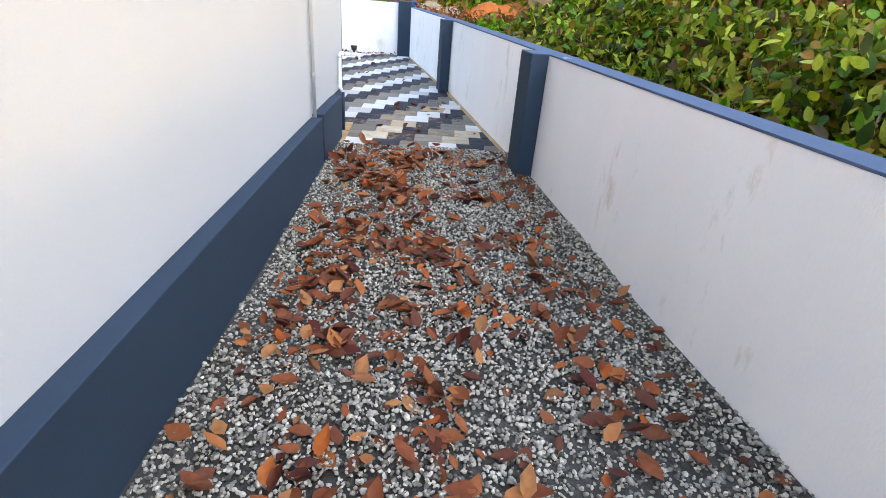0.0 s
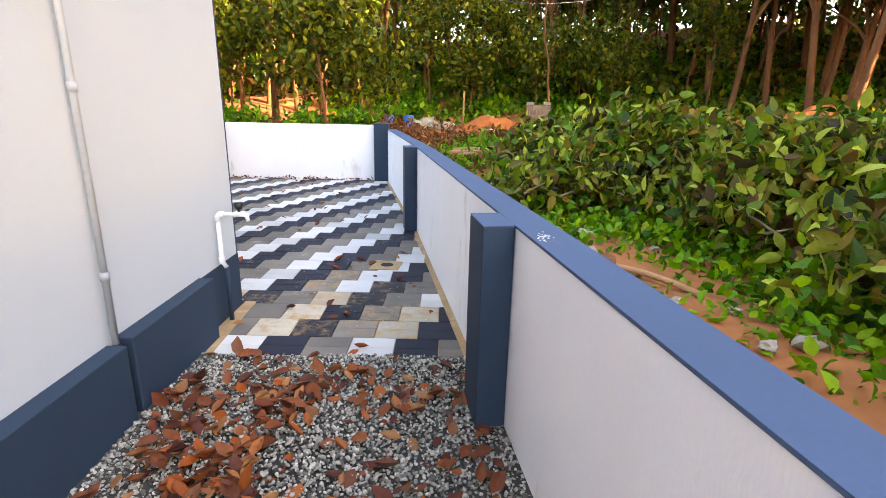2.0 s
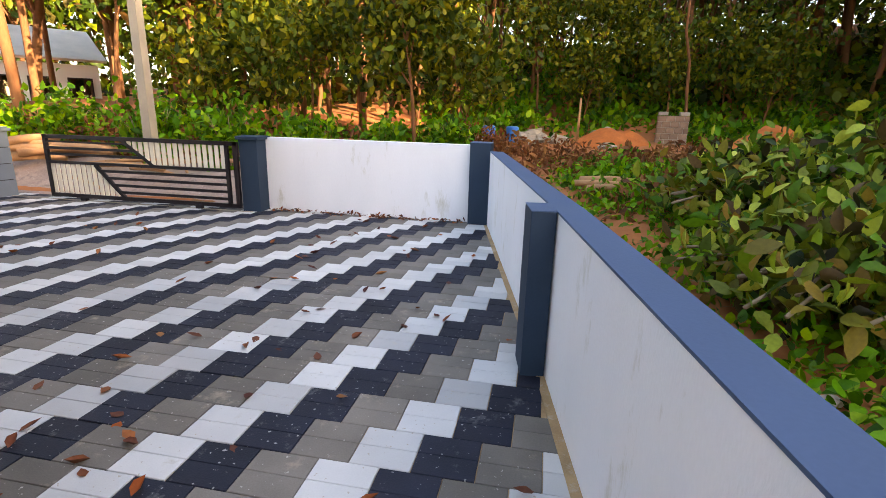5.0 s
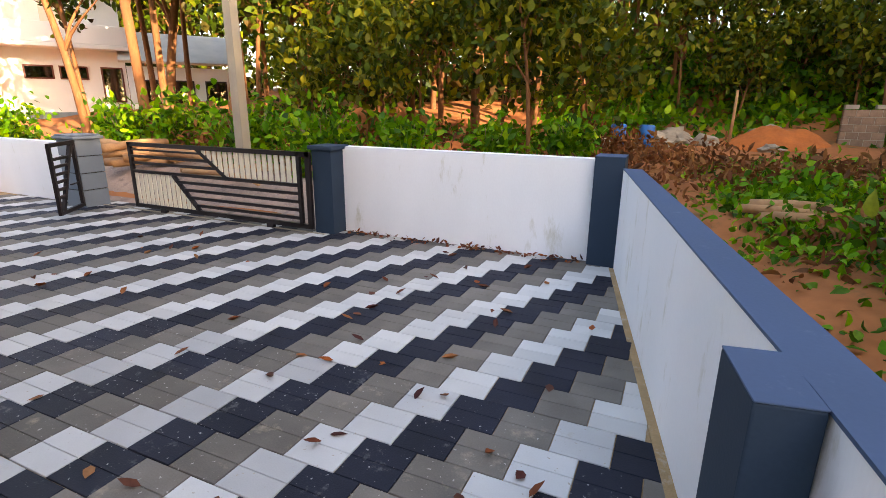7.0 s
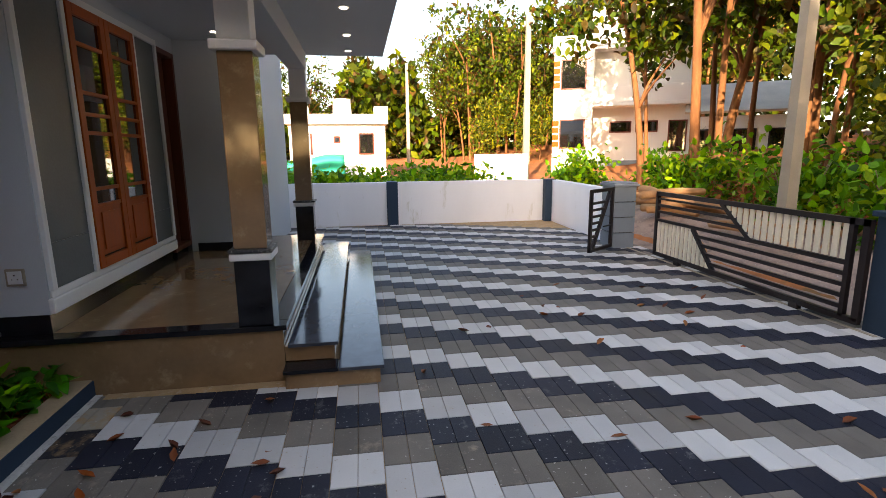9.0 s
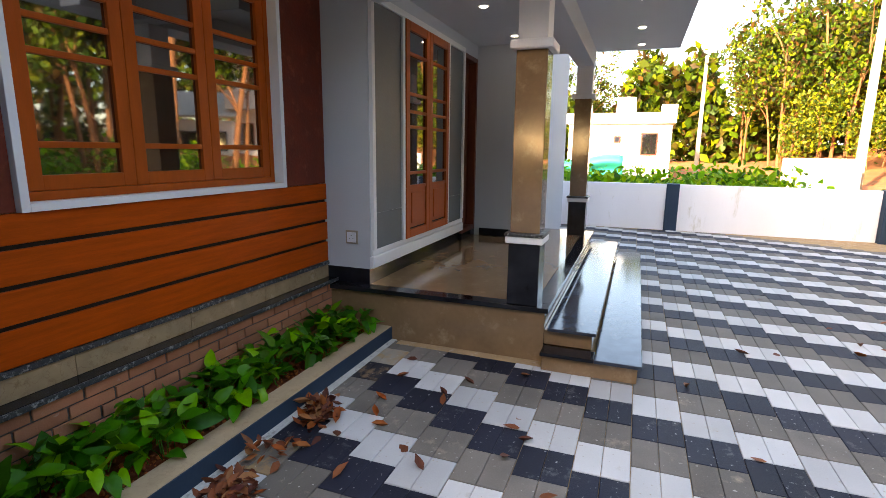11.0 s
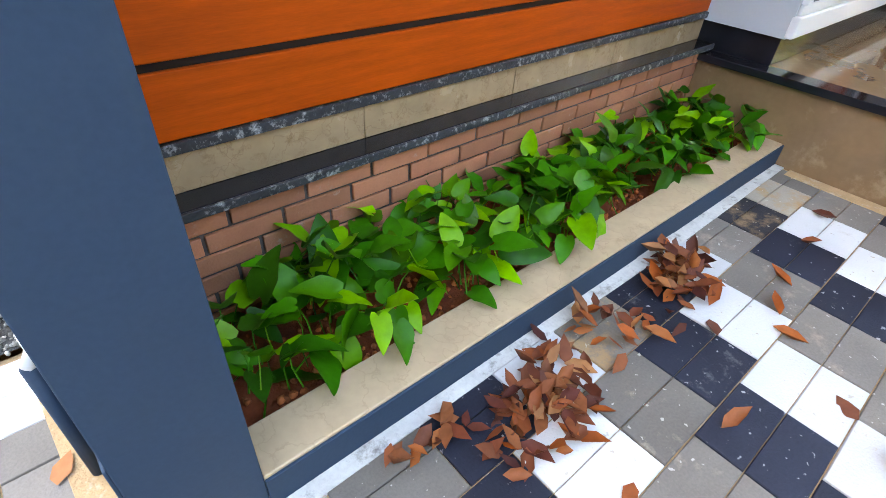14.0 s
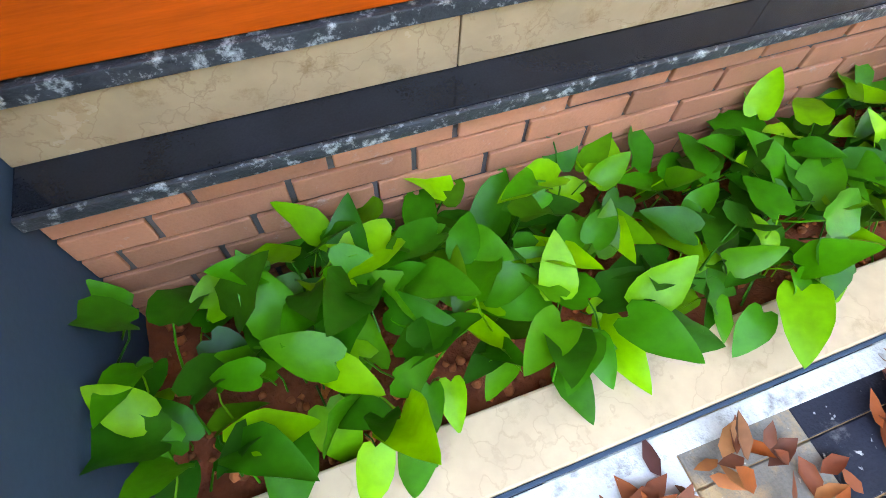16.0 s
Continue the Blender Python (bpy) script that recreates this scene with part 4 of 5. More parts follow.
# ---- windows ----
def casement(parent, x0, x1, z0, z1, levels, y=0.0, stile=0.07, solid=(), depth=0.045):
    """One hinged leaf in the plane of its parent; levels are the heights of the glazing bars."""
    def put(name, a, b, c, d, dep=depth, mat=WINDOW_WOOD, dy=0.0, bev=0.004):
        return part(name, box(a, b, y - dep + dy, y + dy, c, d, bev), mat, parent)
    put("stile", x0, x0 + stile, z0, z1)
    put("stile", x1 - stile, x1, z0, z1)
    put("rail", x0 + stile, x1 - stile, z0, z0 + stile)
    put("rail", x0 + stile, x1 - stile, z1 - stile, z1)
    edges = [z0 + stile] + list(levels) + [z1 - stile]
    for z in levels:
        put("glazing_bar", x0 + stile, x1 - stile, z - 0.016, z + 0.016, depth * 0.8, dy=-0.004)
    for k, (a, b) in enumerate(zip(edges, edges[1:])):
        if k in solid:
            put("panel", x0 + stile, x1 - stile, a + 0.016, b - 0.016, 0.02, dy=-0.014)
            put("panel_field", x0 + stile + 0.05, x1 - stile - 0.05, a + 0.06, b - 0.06, 0.012, dy=-0.002)
        else:
            part("pane", box(x0 + stile, x1 - stile, y - 0.028, y - 0.024, a, b), GLASS, parent)


def frame_round(parent, x0, x1, z0, z1, w, d0, d1, mat, name="surround"):
    for a, b, c, d in ((x0, x0 + w, z0, z1), (x1 - w, x1, z0, z1), (x0 + w, x1 - w, z0, z0 + w), (x0 + w, x1 - w, z1 - w, z1)):
        part(name, box(a, b, d0, d1, c, d, 0.003), mat, parent)


window_1 = thing("window_1", (-2.785, CLAD_Y, 0.015), "varnished orange wood front window with glazing bars and white surround", "window", "", "structure")
window_1.scale.x = 1.02
frame_round(window_1, -0.945, 0.945, 1.348, 2.86, 0.04, -0.10, 0.055, TRIM)
frame_round(window_1, -0.904, 0.904, 1.389, 2.819, 0.045, -0.095, -0.03, WINDOW_WOOD, "window_frame")
for k in range(3):
    a = -0.858 + 0.573 * k
    casement(window_1, a, a + 0.569, 1.436, 2.772, (1.66, 2.10, 2.26, 2.42), y=-0.035, stile=0.075)

window_2 = thing("window_2", (SIDE_X, 3.03, 0), "orange varnished side window with louvred panes", "window", "", "structure")
window_2.rotation_euler.z = radians(90)
# local x runs along the wall, local y points into the house
for a, b, c, d in ((-0.63, -0.57, 1.357, 2.748), (0.57, 0.628, 1.357, 2.748), (-0.57, 0.57, 1.357, 1.42), (-0.57, 0.57, 2.69, 2.748), (-0.03, 0.03, 1.42, 2.69)):
    part("window_frame", box(a, b, 0.085, 0.15, c, d, 0.004), WINDOW_WOOD, window_2)
for s in (-1, 1):
    x0, x1 = (-0.57, -0.03) if s < 0 else (0.03, 0.57)
    for a, b, c, d in ((x0, x0 + 0.065, 1.42, 2.69), (x1 - 0.065, x1, 1.42, 2.69), (x0 + 0.065, x1 - 0.065, 1.42, 1.485), (x0 + 0.065, x1 - 0.065, 2.625, 2.69)):
        part("stile", box(a, b, 0.075, 0.12, c, d, 0.004), WINDOW_WOOD, window_2)
    for k in range(9):
        z = 1.52 + 0.125 * k
        bm = box(x0 + 0.066, x1 - 0.066, -0.004, 0.004, -0.05, 0.05, 0.002)
        bmesh.ops.transform(bm, matrix=Matrix.Translation((0, 0.115, z)) @ Matrix.Rotation(radians(55), 4, "X"), verts=bm.verts)
        part("louvre", bm, PVC, window_2, "pale angled glass louvre")
    part("pane", box(x0 + 0.06, x1 - 0.06, 0.16, 0.165, 1.45, 2.66), GLASS, window_2)

# bay window on the porch
bay = thing("bay_window", (-5.635, BAY_Y, 0), "tall wooden window between grey panels in a white frame", "window", "", "structure")
part("skirting", box(-1.25, 1.285, -0.60, -0.02, PORCH_Z + 0.001, 0.599, 0.003), GRANITE, bay, "black granite skirting")
part("ledge", box(-1.25, 1.305, -0.01, 0.035, 0.605, 0.715, 0.010), TRIM, bay, "white moulded ledge")
part("ledge_top", box(-1.25, 1.29, 0.001, 0.022, 0.717, 0.77, 0.008), TRIM, bay, "white moulded ledge")
for x in (-1.24, -0.666, 0.611, 1.235):
    part("upright", box(x, x + 0.055, 0.001, 0.035, 0.772, 2.90, 0.004), TRIM, bay, "white painted strip")
part("head", box(-1.24, 1.29, 0.001, 0.035, 2.901, 2.96, 0.004), TRIM, bay, "white painted strip")
for x0, x1 in ((-1.184, -0.668), (0.668, 1.233)):
    part("grey_panel", box(x0, x1, 0.001, 0.014, 0.772, 1.10, 0.002), GREY_PANEL, bay, "grey-green slate panel")
    part("grey_panel", box(x0, x1, 0.001, 0.014, 1.104, 2.90, 0.002), GREY_PANEL, bay, "grey-green slate panel")
part("window_frame", box(-0.609, 0.609, 0.001, 0.012, 0.772, 2.90), GAP, bay)
for x0, x1 in ((-0.607, -0.002), (0.002, 0.607)):
    casement(bay, x0, x1, 0.774, 2.898, (1.30, 1.44, 1.90, 2.05, 2.22, 2.60), y=0.045, stile=0.085, solid=(0,), depth=0.03)

door_1 = thing("door_1", (-7.19, 5.48, PORCH_Z), "tall dark mahogany front door standing shut", "door", "", "structure")
frame_round(door_1, -0.30, 0.30, 0.101, 2.47, 0.06, -0.08, 0.10, DOOR_WOOD, "door_frame")
part("leaf", box(-0.224, 0.224, -0.05, -0.01, 0.165, 2.408, 0.004), DOOR_WOOD, door_1)
for z0, z1 in ((0.28, 1.0), (1.12, 2.28)):
    part("panel", box(-0.15, 0.15, -0.009, 0.004, z0, z1, 0.004), DOOR_WOOD, door_1)
part("threshold", box(-0.285, 0.285, -0.40, 0.10, 0.002, 0.10, 0.004), GRANITE, door_1, "black granite threshold")

# tan cladding and timber strips on the far block
west = thing("block_cladding", (-7.52, 6.22, 0), "tan wall with thin timber strips on the far block", "cladding", "", "structure")
part("tan_face", box(-1.6, 0.0, 0.001, 0.012, PORCH_Z + 0.11, 3.09), MARBLE, west)
part("skirting", box(-1.6, 0.02, 0.001, 0.03, PORCH_Z + 0.002, PORCH_Z + 0.108, 0.003), GRANITE, west, "black granite skirting")
part("side_skirting", box(0.001, 0.03, -0.57, 0.0, PORCH_Z + 0.002, PORCH_Z + 0.108, 0.003), GRANITE, west, "black granite skirting")
for k in range(12):
    part("strip", box(-1.55, -0.25, 0.013, 0.03, 0.70 + 0.19 * k, 0.84 + 0.19 * k, 0.004), WOOD, west, "orange timber strip")

# ---- planting bed ----
bed = thing("planting_bed", (-2.73, 5.5, 0), "narrow planting bed with a beige marble kerb", "planting bed", "", "structure")
part("kerb", box(-1.604, 1.508, 0.160, 0.312, -0.1, 0.118, 0.006), KERB, bed, "beige marble kerb top")
part("kerb_face", box(-1.604, 1.508, 0.313, 0.322, -0.1, 0.113, 0.002), BLUE, bed, "slate blue painted kerb face")
soil_bm = bmesh.new()
bmesh.ops.create_grid(soil_bm, x_segments=120, y_segments=20, size=0.5, matrix=Matrix.Diagonal((3.10, 0.47, 1, 1)))
for v in soil_bm.verts:
    v.co = Vector((v.co.x - 0.045, v.co.y - 0.07, 0.055 + 0.028 * noise.noise(Vector((v.co.x * 9, v.co.y * 9, 0))) + 0.012 * noise.noise(Vector((v.co.x * 40, v.co.y * 40, 3)))))
part("bed_soil", soil_bm, BED_SOIL, bed, "lumpy red-brown soil", True)


def arrow_leaf(seed):
    """An arrowhead leaf, folded at its rib and bent at the tip, on a thin stalk; its base is at the stalk's top."""
    r = np.random.default_rng(seed)
    half = [(0.0, -0.02), (0.13, -0.12), (0.29, -0.11), (0.40, 0.03), (0.44, 0.22), (0.41, 0.42), (0.32, 0.62), (0.20, 0.80), (0.08, 0.94), (0.0, 1.0)]
    fold, droop, wave = r.uniform(0.15, 0.55), r.uniform(0.10, 0.45), r.uniform(0, 6.28)
    bm = bmesh.new()

    def place(x, y):
        return (x, y, fold * abs(x) - droop * max(y, 0) ** 2 + 0.045 * math.sin(10 * y + wave + (2 if x > 0 else 0)) * abs(x) * 3)
    rib = [bm.verts.new(place(0, y)) for y in (-0.02, 0.15, 0.32, 0.5, 0.7, 1.0)]
    for s in (-1, 1):
        edge = [bm.verts.new(place(s * x * 0.74, y)) for x, y in half[1:-1]]
        chain = [rib[0]] + edge + [rib[-1]]
        ribs = [0, 0, 1, 1, 2, 3, 4, 5, 5]
        for i in range(len(chain) - 1):
            a, b = rib[min(ribs[i], 5)], rib[min(ribs[i + 1] if i + 1 < len(ribs) else 5, 5)]
            corners = []
            for v in (chain[i], chain[i + 1], b, a):
                if v not in corners:
                    corners.append(v)
            if len(corners) >= 3:
                try:
                    bm.faces.new(corners if s > 0 else corners[::-1])
                except ValueError:
                    pass
    tube(bm, [(0, -0.02, 0), (0, -0.12, -0.25), (0, -0.15, -0.7)], [0.014, 0.016, 0.02], 5, False)
    return mesh_of("leaf", bm, BED_LEAF, True)


ARROWS = [arrow_leaf(70 + i) for i in range(8)]
pl = np.random.default_rng(17)


def bed_plant(x, y, big):
    ob = thing("arrowhead_plant", (x, y, 0.06), "low arrowhead plant with glossy bright green leaves", "plant", "arrowhead plants in the bed")
    n = int(pl.integers(10, 15))
    for k in range(n):
        leaf = new("leaf", ARROWS[int(pl.integers(0, 8))])
        a = 6.28 * k / n + pl.normal(0, 0.35)
        rad = pl.uniform(0.02, 0.12)
        s = big * pl.uniform(0.075, 0.142)
        leaf.parent = ob
        leaf.matrix_basis = Matrix.Translation((rad * math.cos(a), rad * math.sin(a), pl.uniform(0.05, 0.20) * big)) @ Matrix.Rotation(a - math.pi / 2 + pl.normal(0, 0.3), 4, "Z") @ Matrix.Rotation(pl.uniform(-0.6, 1.15), 4, "X") @ Matrix.Rotation(pl.normal(0, 0.35), 4, "Y") @ Matrix.Scale(s, 4)


for k in range(18):
    for j in range(2):
        px = -1.37 - 0.163 * k + pl.normal(0, 0.03)
        py = (5.33 if j else 5.55) + pl.normal(0, 0.03)
        if px > -4.2:
            bed_plant(px, py, 1.2 if k < 9 else 1.1)

crumb_r = np.random.default_rng(77)
NC = 900
cx2, cy2 = crumb_r.uniform(-4.2, -1.25, NC), crumb_r.uniform(5.21, 5.65, NC)
crumb_bm = bmesh.new()
bmesh.ops.create_icosphere(crumb_bm, subdivisions=1, radius=1)
crumb_v = np.array([tuple(v.co) for v in crumb_bm.verts])
crumb_t = np.array([[v.index for v in f.verts] for f in crumb_bm.faces])
crumb_bm.free()
crumbs = crumb_v[None] * (1 + crumb_r.normal(0, 0.2, (NC, len(crumb_v), 1))) * crumb_r.uniform(0.004, 0.014, NC)[:, None, None] + np.stack([cx2, cy2, np.full(NC, 0.062)], 1)[:, None, :]
tagged(new("soil_crumbs", raw_mesh("soil_crumbs", crumbs.reshape(-1, 3), (crumb_t[None] + (np.arange(NC) * len(crumb_v))[:, None, None]).reshape(-1, 3), CRUMB)), "orange-red laterite crumbs on the bed soil", "soil", "", "stuff")


flakes = thing("paint_flakes", (1.06, 3.99, WALL_TOP + 0.0005), "cluster of white paint flakes on the blue coping", "paint flakes")
fl = np.random.default_rng(88)
for k in range(46):
    bm = bmesh.new()
    bmesh.ops.create_circle(bm, cap_ends=True, radius=float(fl.uniform(0.003, 0.008)), segments=int(fl.integers(4, 8)), matrix=Matrix.Translation((float(fl.normal(0, 0.020)), float(fl.normal(0, 0.045)), 0.001)) @ Matrix.Rotation(float(fl.uniform(0, 3)), 4, "Z") @ Matrix.Diagonal((1.0, float(fl.uniform(0.4, 1.0)), 1, 1)))
    part("flake", bm, TRIM, flakes)

# sandy cement where the pavers stop short of walls and kerb
cement = thing("cement_strip", (0, 0, 0), "pale sandy cement strip filling the edge of the paving", "cement strip", "", "structure")


def cement_part(outline, top, mat=CEMENT):
    part("strip", prism(bmesh.new(), outline, -0.05, top, 0.002), mat, cement)


cement_part([(-4.24, 5.824), (-1.0, 5.824), (-1.0, 5.878), (-2.1, 5.872), (-3.1, 5.884), (-4.24, 5.875)], 0.004, PALE_CEMENT)
cement_part([(-4.245, 5.905), (-4.16, 5.905), (-4.12, 7.86), (-4.245, 7.86)], 0.0015)
cement_part([(wall_x(4.92) - 0.055, 4.92), (wall_x(4.92), 4.92), (wall_x(8.42), 8.42), (wall_x(12.58), 12.58), (wall_x(12.58) - 0.05, 12.58), (wall_x(8.42) - 0.055, 8.42)], 0.0012)
cement_part([(-0.965, 4.93), (-0.84, 4.93), (-0.875, 5.83), (-0.965, 5.83)], 0.0018)
drain = thing("drain_patch", (0.06, 6.86, 0.002), "broken square of pale cement round a drain hole", "drain")
part("patch", prism(bmesh.new(), [(-0.15, -0.14), (0.13, -0.15), (0.16, 0.12), (-0.13, 0.15)], -0.02, 0.006, 0.004), CEMENT, drain)
# Flat near-black disc stands in for the shade inside the hole.
hole = bmesh.new()
bmesh.ops.create_circle(hole, cap_ends=True, radius=0.065, segments=14, matrix=Matrix.Translation((0.01, 0, 0.0075)))
part("drain_hole", hole, GAP, drain, "dark drain hole")

# ---- pipes and tap ----
pipe = thing("rain_pipe", (SIDE_X + 0.03, 4.235, 0), "white plastic pipe running down the side wall", "pipe")
part("pipe", tube(bmesh.new(), [(0, 0, 0.02), (0, 0, 0.41)], 0.017, 12), BLUE, pipe, "pipe painted slate blue", True)
part("pipe", tube(bmesh.new(), [(0, 0, 0.41), (0.0, 0.0, 1.9), (0, 0, 3.1)], 0.016, 12), PIPE_GREY, pipe, smooth=True)
for z in (0.76, 1.62, 2.4):
    part("collar", tube(bmesh.new(), [(0, 0, z - 0.022), (0, 0, z + 0.022)], 0.021, 12), PIPE_GREY, pipe, smooth=True)
shade_box = thing("outdoor_light_box", (SIDE_X, 4.15, 2.12), "small grey box fixed to the side wall above the pipe", "wall box")
part("box", box(0.002, 0.07, -0.09, 0.09, -0.05, 0.06, 0.008), TRIM, shade_box)

tap = thing("garden_tap", (SIDE_X + 0.035, 5.46, 0), "white plastic garden tap with a black handle on a wall pipe", "tap")
tap.rotation_euler.z = radians(-82)
part("pipe", tube(bmesh.new(), [(0.0, 0.03, 0.0), (0.0, 0.03, 0.41)], 0.017, 12), BLUE, tap, "pipe painted slate blue", True)
part("pipe", tube(bmesh.new(), [(0.0, 0.03, 0.41), (0.0, 0.0, 0.46), (0, 0, 0.775)], 0.016, 12), PVC, tap, smooth=True)
part("elbow", tube(bmesh.new(), [(0, 0, 0.755), (0, 0, 0.785), (0.0, 0.015, 0.80), (0.0, 0.045, 0.802)], 0.023, 12), PVC, tap, smooth=True)
part("collar", tube(bmesh.new(), [(0, 0, 0.44), (0, 0, 0.49)], 0.022, 12), PVC, tap, smooth=True)
part("arm", tube(bmesh.new(), [(0, 0.04, 0.802), (0.0, 0.115, 0.80)], 0.014, 12), PVC, tap, smooth=True)
part("spout", tube(bmesh.new(), [(0, 0.11, 0.80), (0, 0.165, 0.802), (0, 0.20, 0.79), (0, 0.205, 0.75)], [0.02, 0.02, 0.017, 0.013], 12), PVC, tap, smooth=True)
part("handle", tube(bmesh.new(), [(0, 0.15, 0.81), (0, 0.15, 0.835), (0, 0.15, 0.84), (0, 0.15, 0.885)], [0.01, 0.012, 0.026, 0.034], 12), BLACK_PLASTIC, tap, "black plastic handle", True)

# ---- outside the compound ----


def pole(x, y, h, w, label):
    z = float(land(x, y))
    ob = thing("utility_pole", (x, y, z), label, "utility pole", "utility poles")
    bm = bmesh.new()
    bmesh.ops.create_cone(bm, cap_ends=True, segments=4, radius1=w * 0.72, radius2=w * 0.5, depth=h + 0.4, matrix=Matrix.Translation((0, 0, h / 2 - 0.2)) @ Matrix.Rotation(radians(45), 4, "Z"))
    part("shaft", bm, CONCRETE, ob)
    part("cross_arm", box(-0.5, 0.5, -0.05, 0.05, h - 0.5, h - 0.42, 0.01), CONCRETE, ob)
    for dx in (-0.42, 0.42):
        part("insulator", cylinder(bmesh.new(), dx, 0, h - 0.419, h - 0.27, 0.035, 0.05, 8), TRIM, ob)


pole(-7.7, 14.6, 8.0, 0.20, "square weathered concrete utility pole beside the gate")
pole(-23.2, 15.3, 7.2, 0.26, "square weathered concrete utility pole beside the road")
pole(-36.5, 11.2, 7.0, 0.24, "distant concrete utility pole")


def far_window(parent, face, u, z, w, h, depth, mat=DOOR_WOOD):
    """A framed window on a house; face 'x' looks along +x, 'y' along -y; u runs along the face."""
    if face == "x":
        win = part("window", box(depth - 0.02, depth + 0.05, u - w / 2, u + w / 2, z, z + h, 0.01), mat, parent)
        part("pane", box(depth + 0.052, depth + 0.06, u - w / 2 + 0.07, u + w / 2 - 0.07, z + 0.07, z + h - 0.07), GLASS, win)
    else:
        win = part("window", box(u - w / 2, u + w / 2, depth - 0.05, depth + 0.02, z, z + h, 0.01), mat, parent)
        part("pane", box(u - w / 2 + 0.07, u + w / 2 - 0.07, depth - 0.06, depth - 0.052, z + 0.07, z + h - 0.07), GLASS, win)


villa = thing("house", (-26.6, 21.4, 0.85), "white three storey house with balconies in full sun", "house", "houses beyond the road")
villa.rotation_euler.z = radians(-28)
part("wall", box(-8, 0.0, -3.2, 3.6, -0.6, 6.3, 0.02), HOUSE_WHITE, villa)
part("stair_tower", box(-0.0, 1.2, -3.2, -1.2, -0.6, 6.0, 0.02), HOUSE_WHITE, villa)
part("roof_room", box(-7, -1.0, -1.5, 3.0, 6.3, 8.3, 0.02), HOUSE_WHITE, villa)
part("parapet", box(-8.2, 0.25, -3.4, 3.8, 6.2, 6.75, 0.02), HOUSE_WHITE, villa)
part("slab", box(-0.2, 1.3, -1.2, 3.8, 3.0, 3.18, 0.02), HOUSE_WHITE, villa)
part("slab", box(-0.2, 1.0, -3.4, 3.8, 5.85, 6.0, 0.02), HOUSE_WHITE, villa)
part("balcony_wall", box(1.15, 1.28, -1.2, 3.8, 3.18, 4.0, 0.02), HOUSE_WHITE, villa)
part("balcony_door", box(0.001, 0.06, 0.6, 1.6, 3.2, 5.3, 0.01), CREAM_METAL, villa)
part("plinth_band", box(-8.05, 0.06, -3.25, 3.65, -0.6, 0.25, 0.02), PIER_GREY, villa)
for u, z, w, h in ((-2.2, 0.9, 1.3, 1.5), (-2.2, 3.9, 1.3, 1.5)):
    far_window(villa, "x", u, z, w, h, 1.2)
    for k in range(4):
        part("timber_strip", box(1.2, 1.24, u - 1.0, u - 0.68, z + 0.1 + 0.36 * k, z + 0.36 + 0.36 * k, 0.01), WOOD, villa, "orange timber strip")
for u, z, w, h in ((0.2, 1.7, 1.1, 0.6), (1.5, 1.7, 1.1, 0.6), (3.0, 0.7, 0.9, 1.6), (0.8, 6.9, 1.0, 0.7)):
    far_window(villa, "x", u, z, w, h, 0.0 if z < 6 else -1.0)
annex = thing("shed", (-22.6, 25.8, 0.9), "low cream building with a sloping sheet roof among trees", "shed")
annex.rotation_euler.z = radians(-35)
part("wall", box(-3.0, 0, -2.3, 2.3, -0.6, 2.3, 0.02), HOUSE_WHITE, annex)
roof_bm = box(-3.2, 0.7, -2.6, 2.6, -0.06, 0.06)
bmesh.ops.transform(roof_bm, matrix=Matrix.Translation((-0.2, 0, 2.75)) @ Matrix.Rotation(radians(24), 4, "Y"), verts=roof_bm.verts)
part("roof", roof_bm, ROOF_SHEET, annex, "pale sloping sheet roof")
for u in (-2.2, 0.0, 2.2):
    far_window(annex, "x", u * 0.68, 0.6, 1.0, 1.1, 0.0, GAP)

bungalow = thing("house", (-28.0, 6.9, 0.35), "small white flat roofed house in full sun", "house", "houses beyond the road")
part("wall", box(-6, 0, -2.6, 2.3, -0.6, 3.0, 0.02), HOUSE_WHITE, bungalow)
part("parapet", box(-6.1, 0.25, -2.75, 2.45, 2.75, 3.25, 0.02), HOUSE_WHITE, bungalow)
part("parapet_end", box(-0.6, 0.26, 1.75, 2.46, 3.25, 3.62, 0.02), HOUSE_WHITE, bungalow)
tank = bmesh.new()
cylinder(tank, -1.2, 0.1, 3.25, 4.1, 0.5, 0.46, 16)
part("water_tank", tank, HOUSE_WHITE, bungalow, "white water tank")
for u, w, h, z in ((-1.9, 0.9, 1.1, 1.2), (-0.2, 0.35, 0.35, 1.8), (1.3, 0.8, 1.1, 1.2)):
    far_window(bungalow, "x", u, z, w, h, 0.0)
tarp = bmesh.new()
bmesh.ops.create_grid(tarp, x_segments=14, y_segments=8, size=0.5)
for v in tarp.verts:
    v.co = Vector((0.3 * math.sin(7 * v.co.y), v.co.x * 3.0, 0.55 + v.co.y * 1.1 + 0.15 * math.sin(5 * v.co.x)))
tarp_ob = part("tarpaulin", tarp, TEAL_CLOTH, smooth=True)
tarp_ob.location = (-26.4, 5.6, 0.35)
tarp_ob.modifiers.new("thickness", "SOLIDIFY").thickness = 0.02
tagged(tarp_ob, "teal tarpaulin draped beside the small house", "tarpaulin")
low_wall = setting("roadside_wall", box(-21.95, -21.7, 12.6, 14.9, 0.0, 1.55, 0.02), HOUSE_WHITE, "low white wall beside the dirt road", "wall")


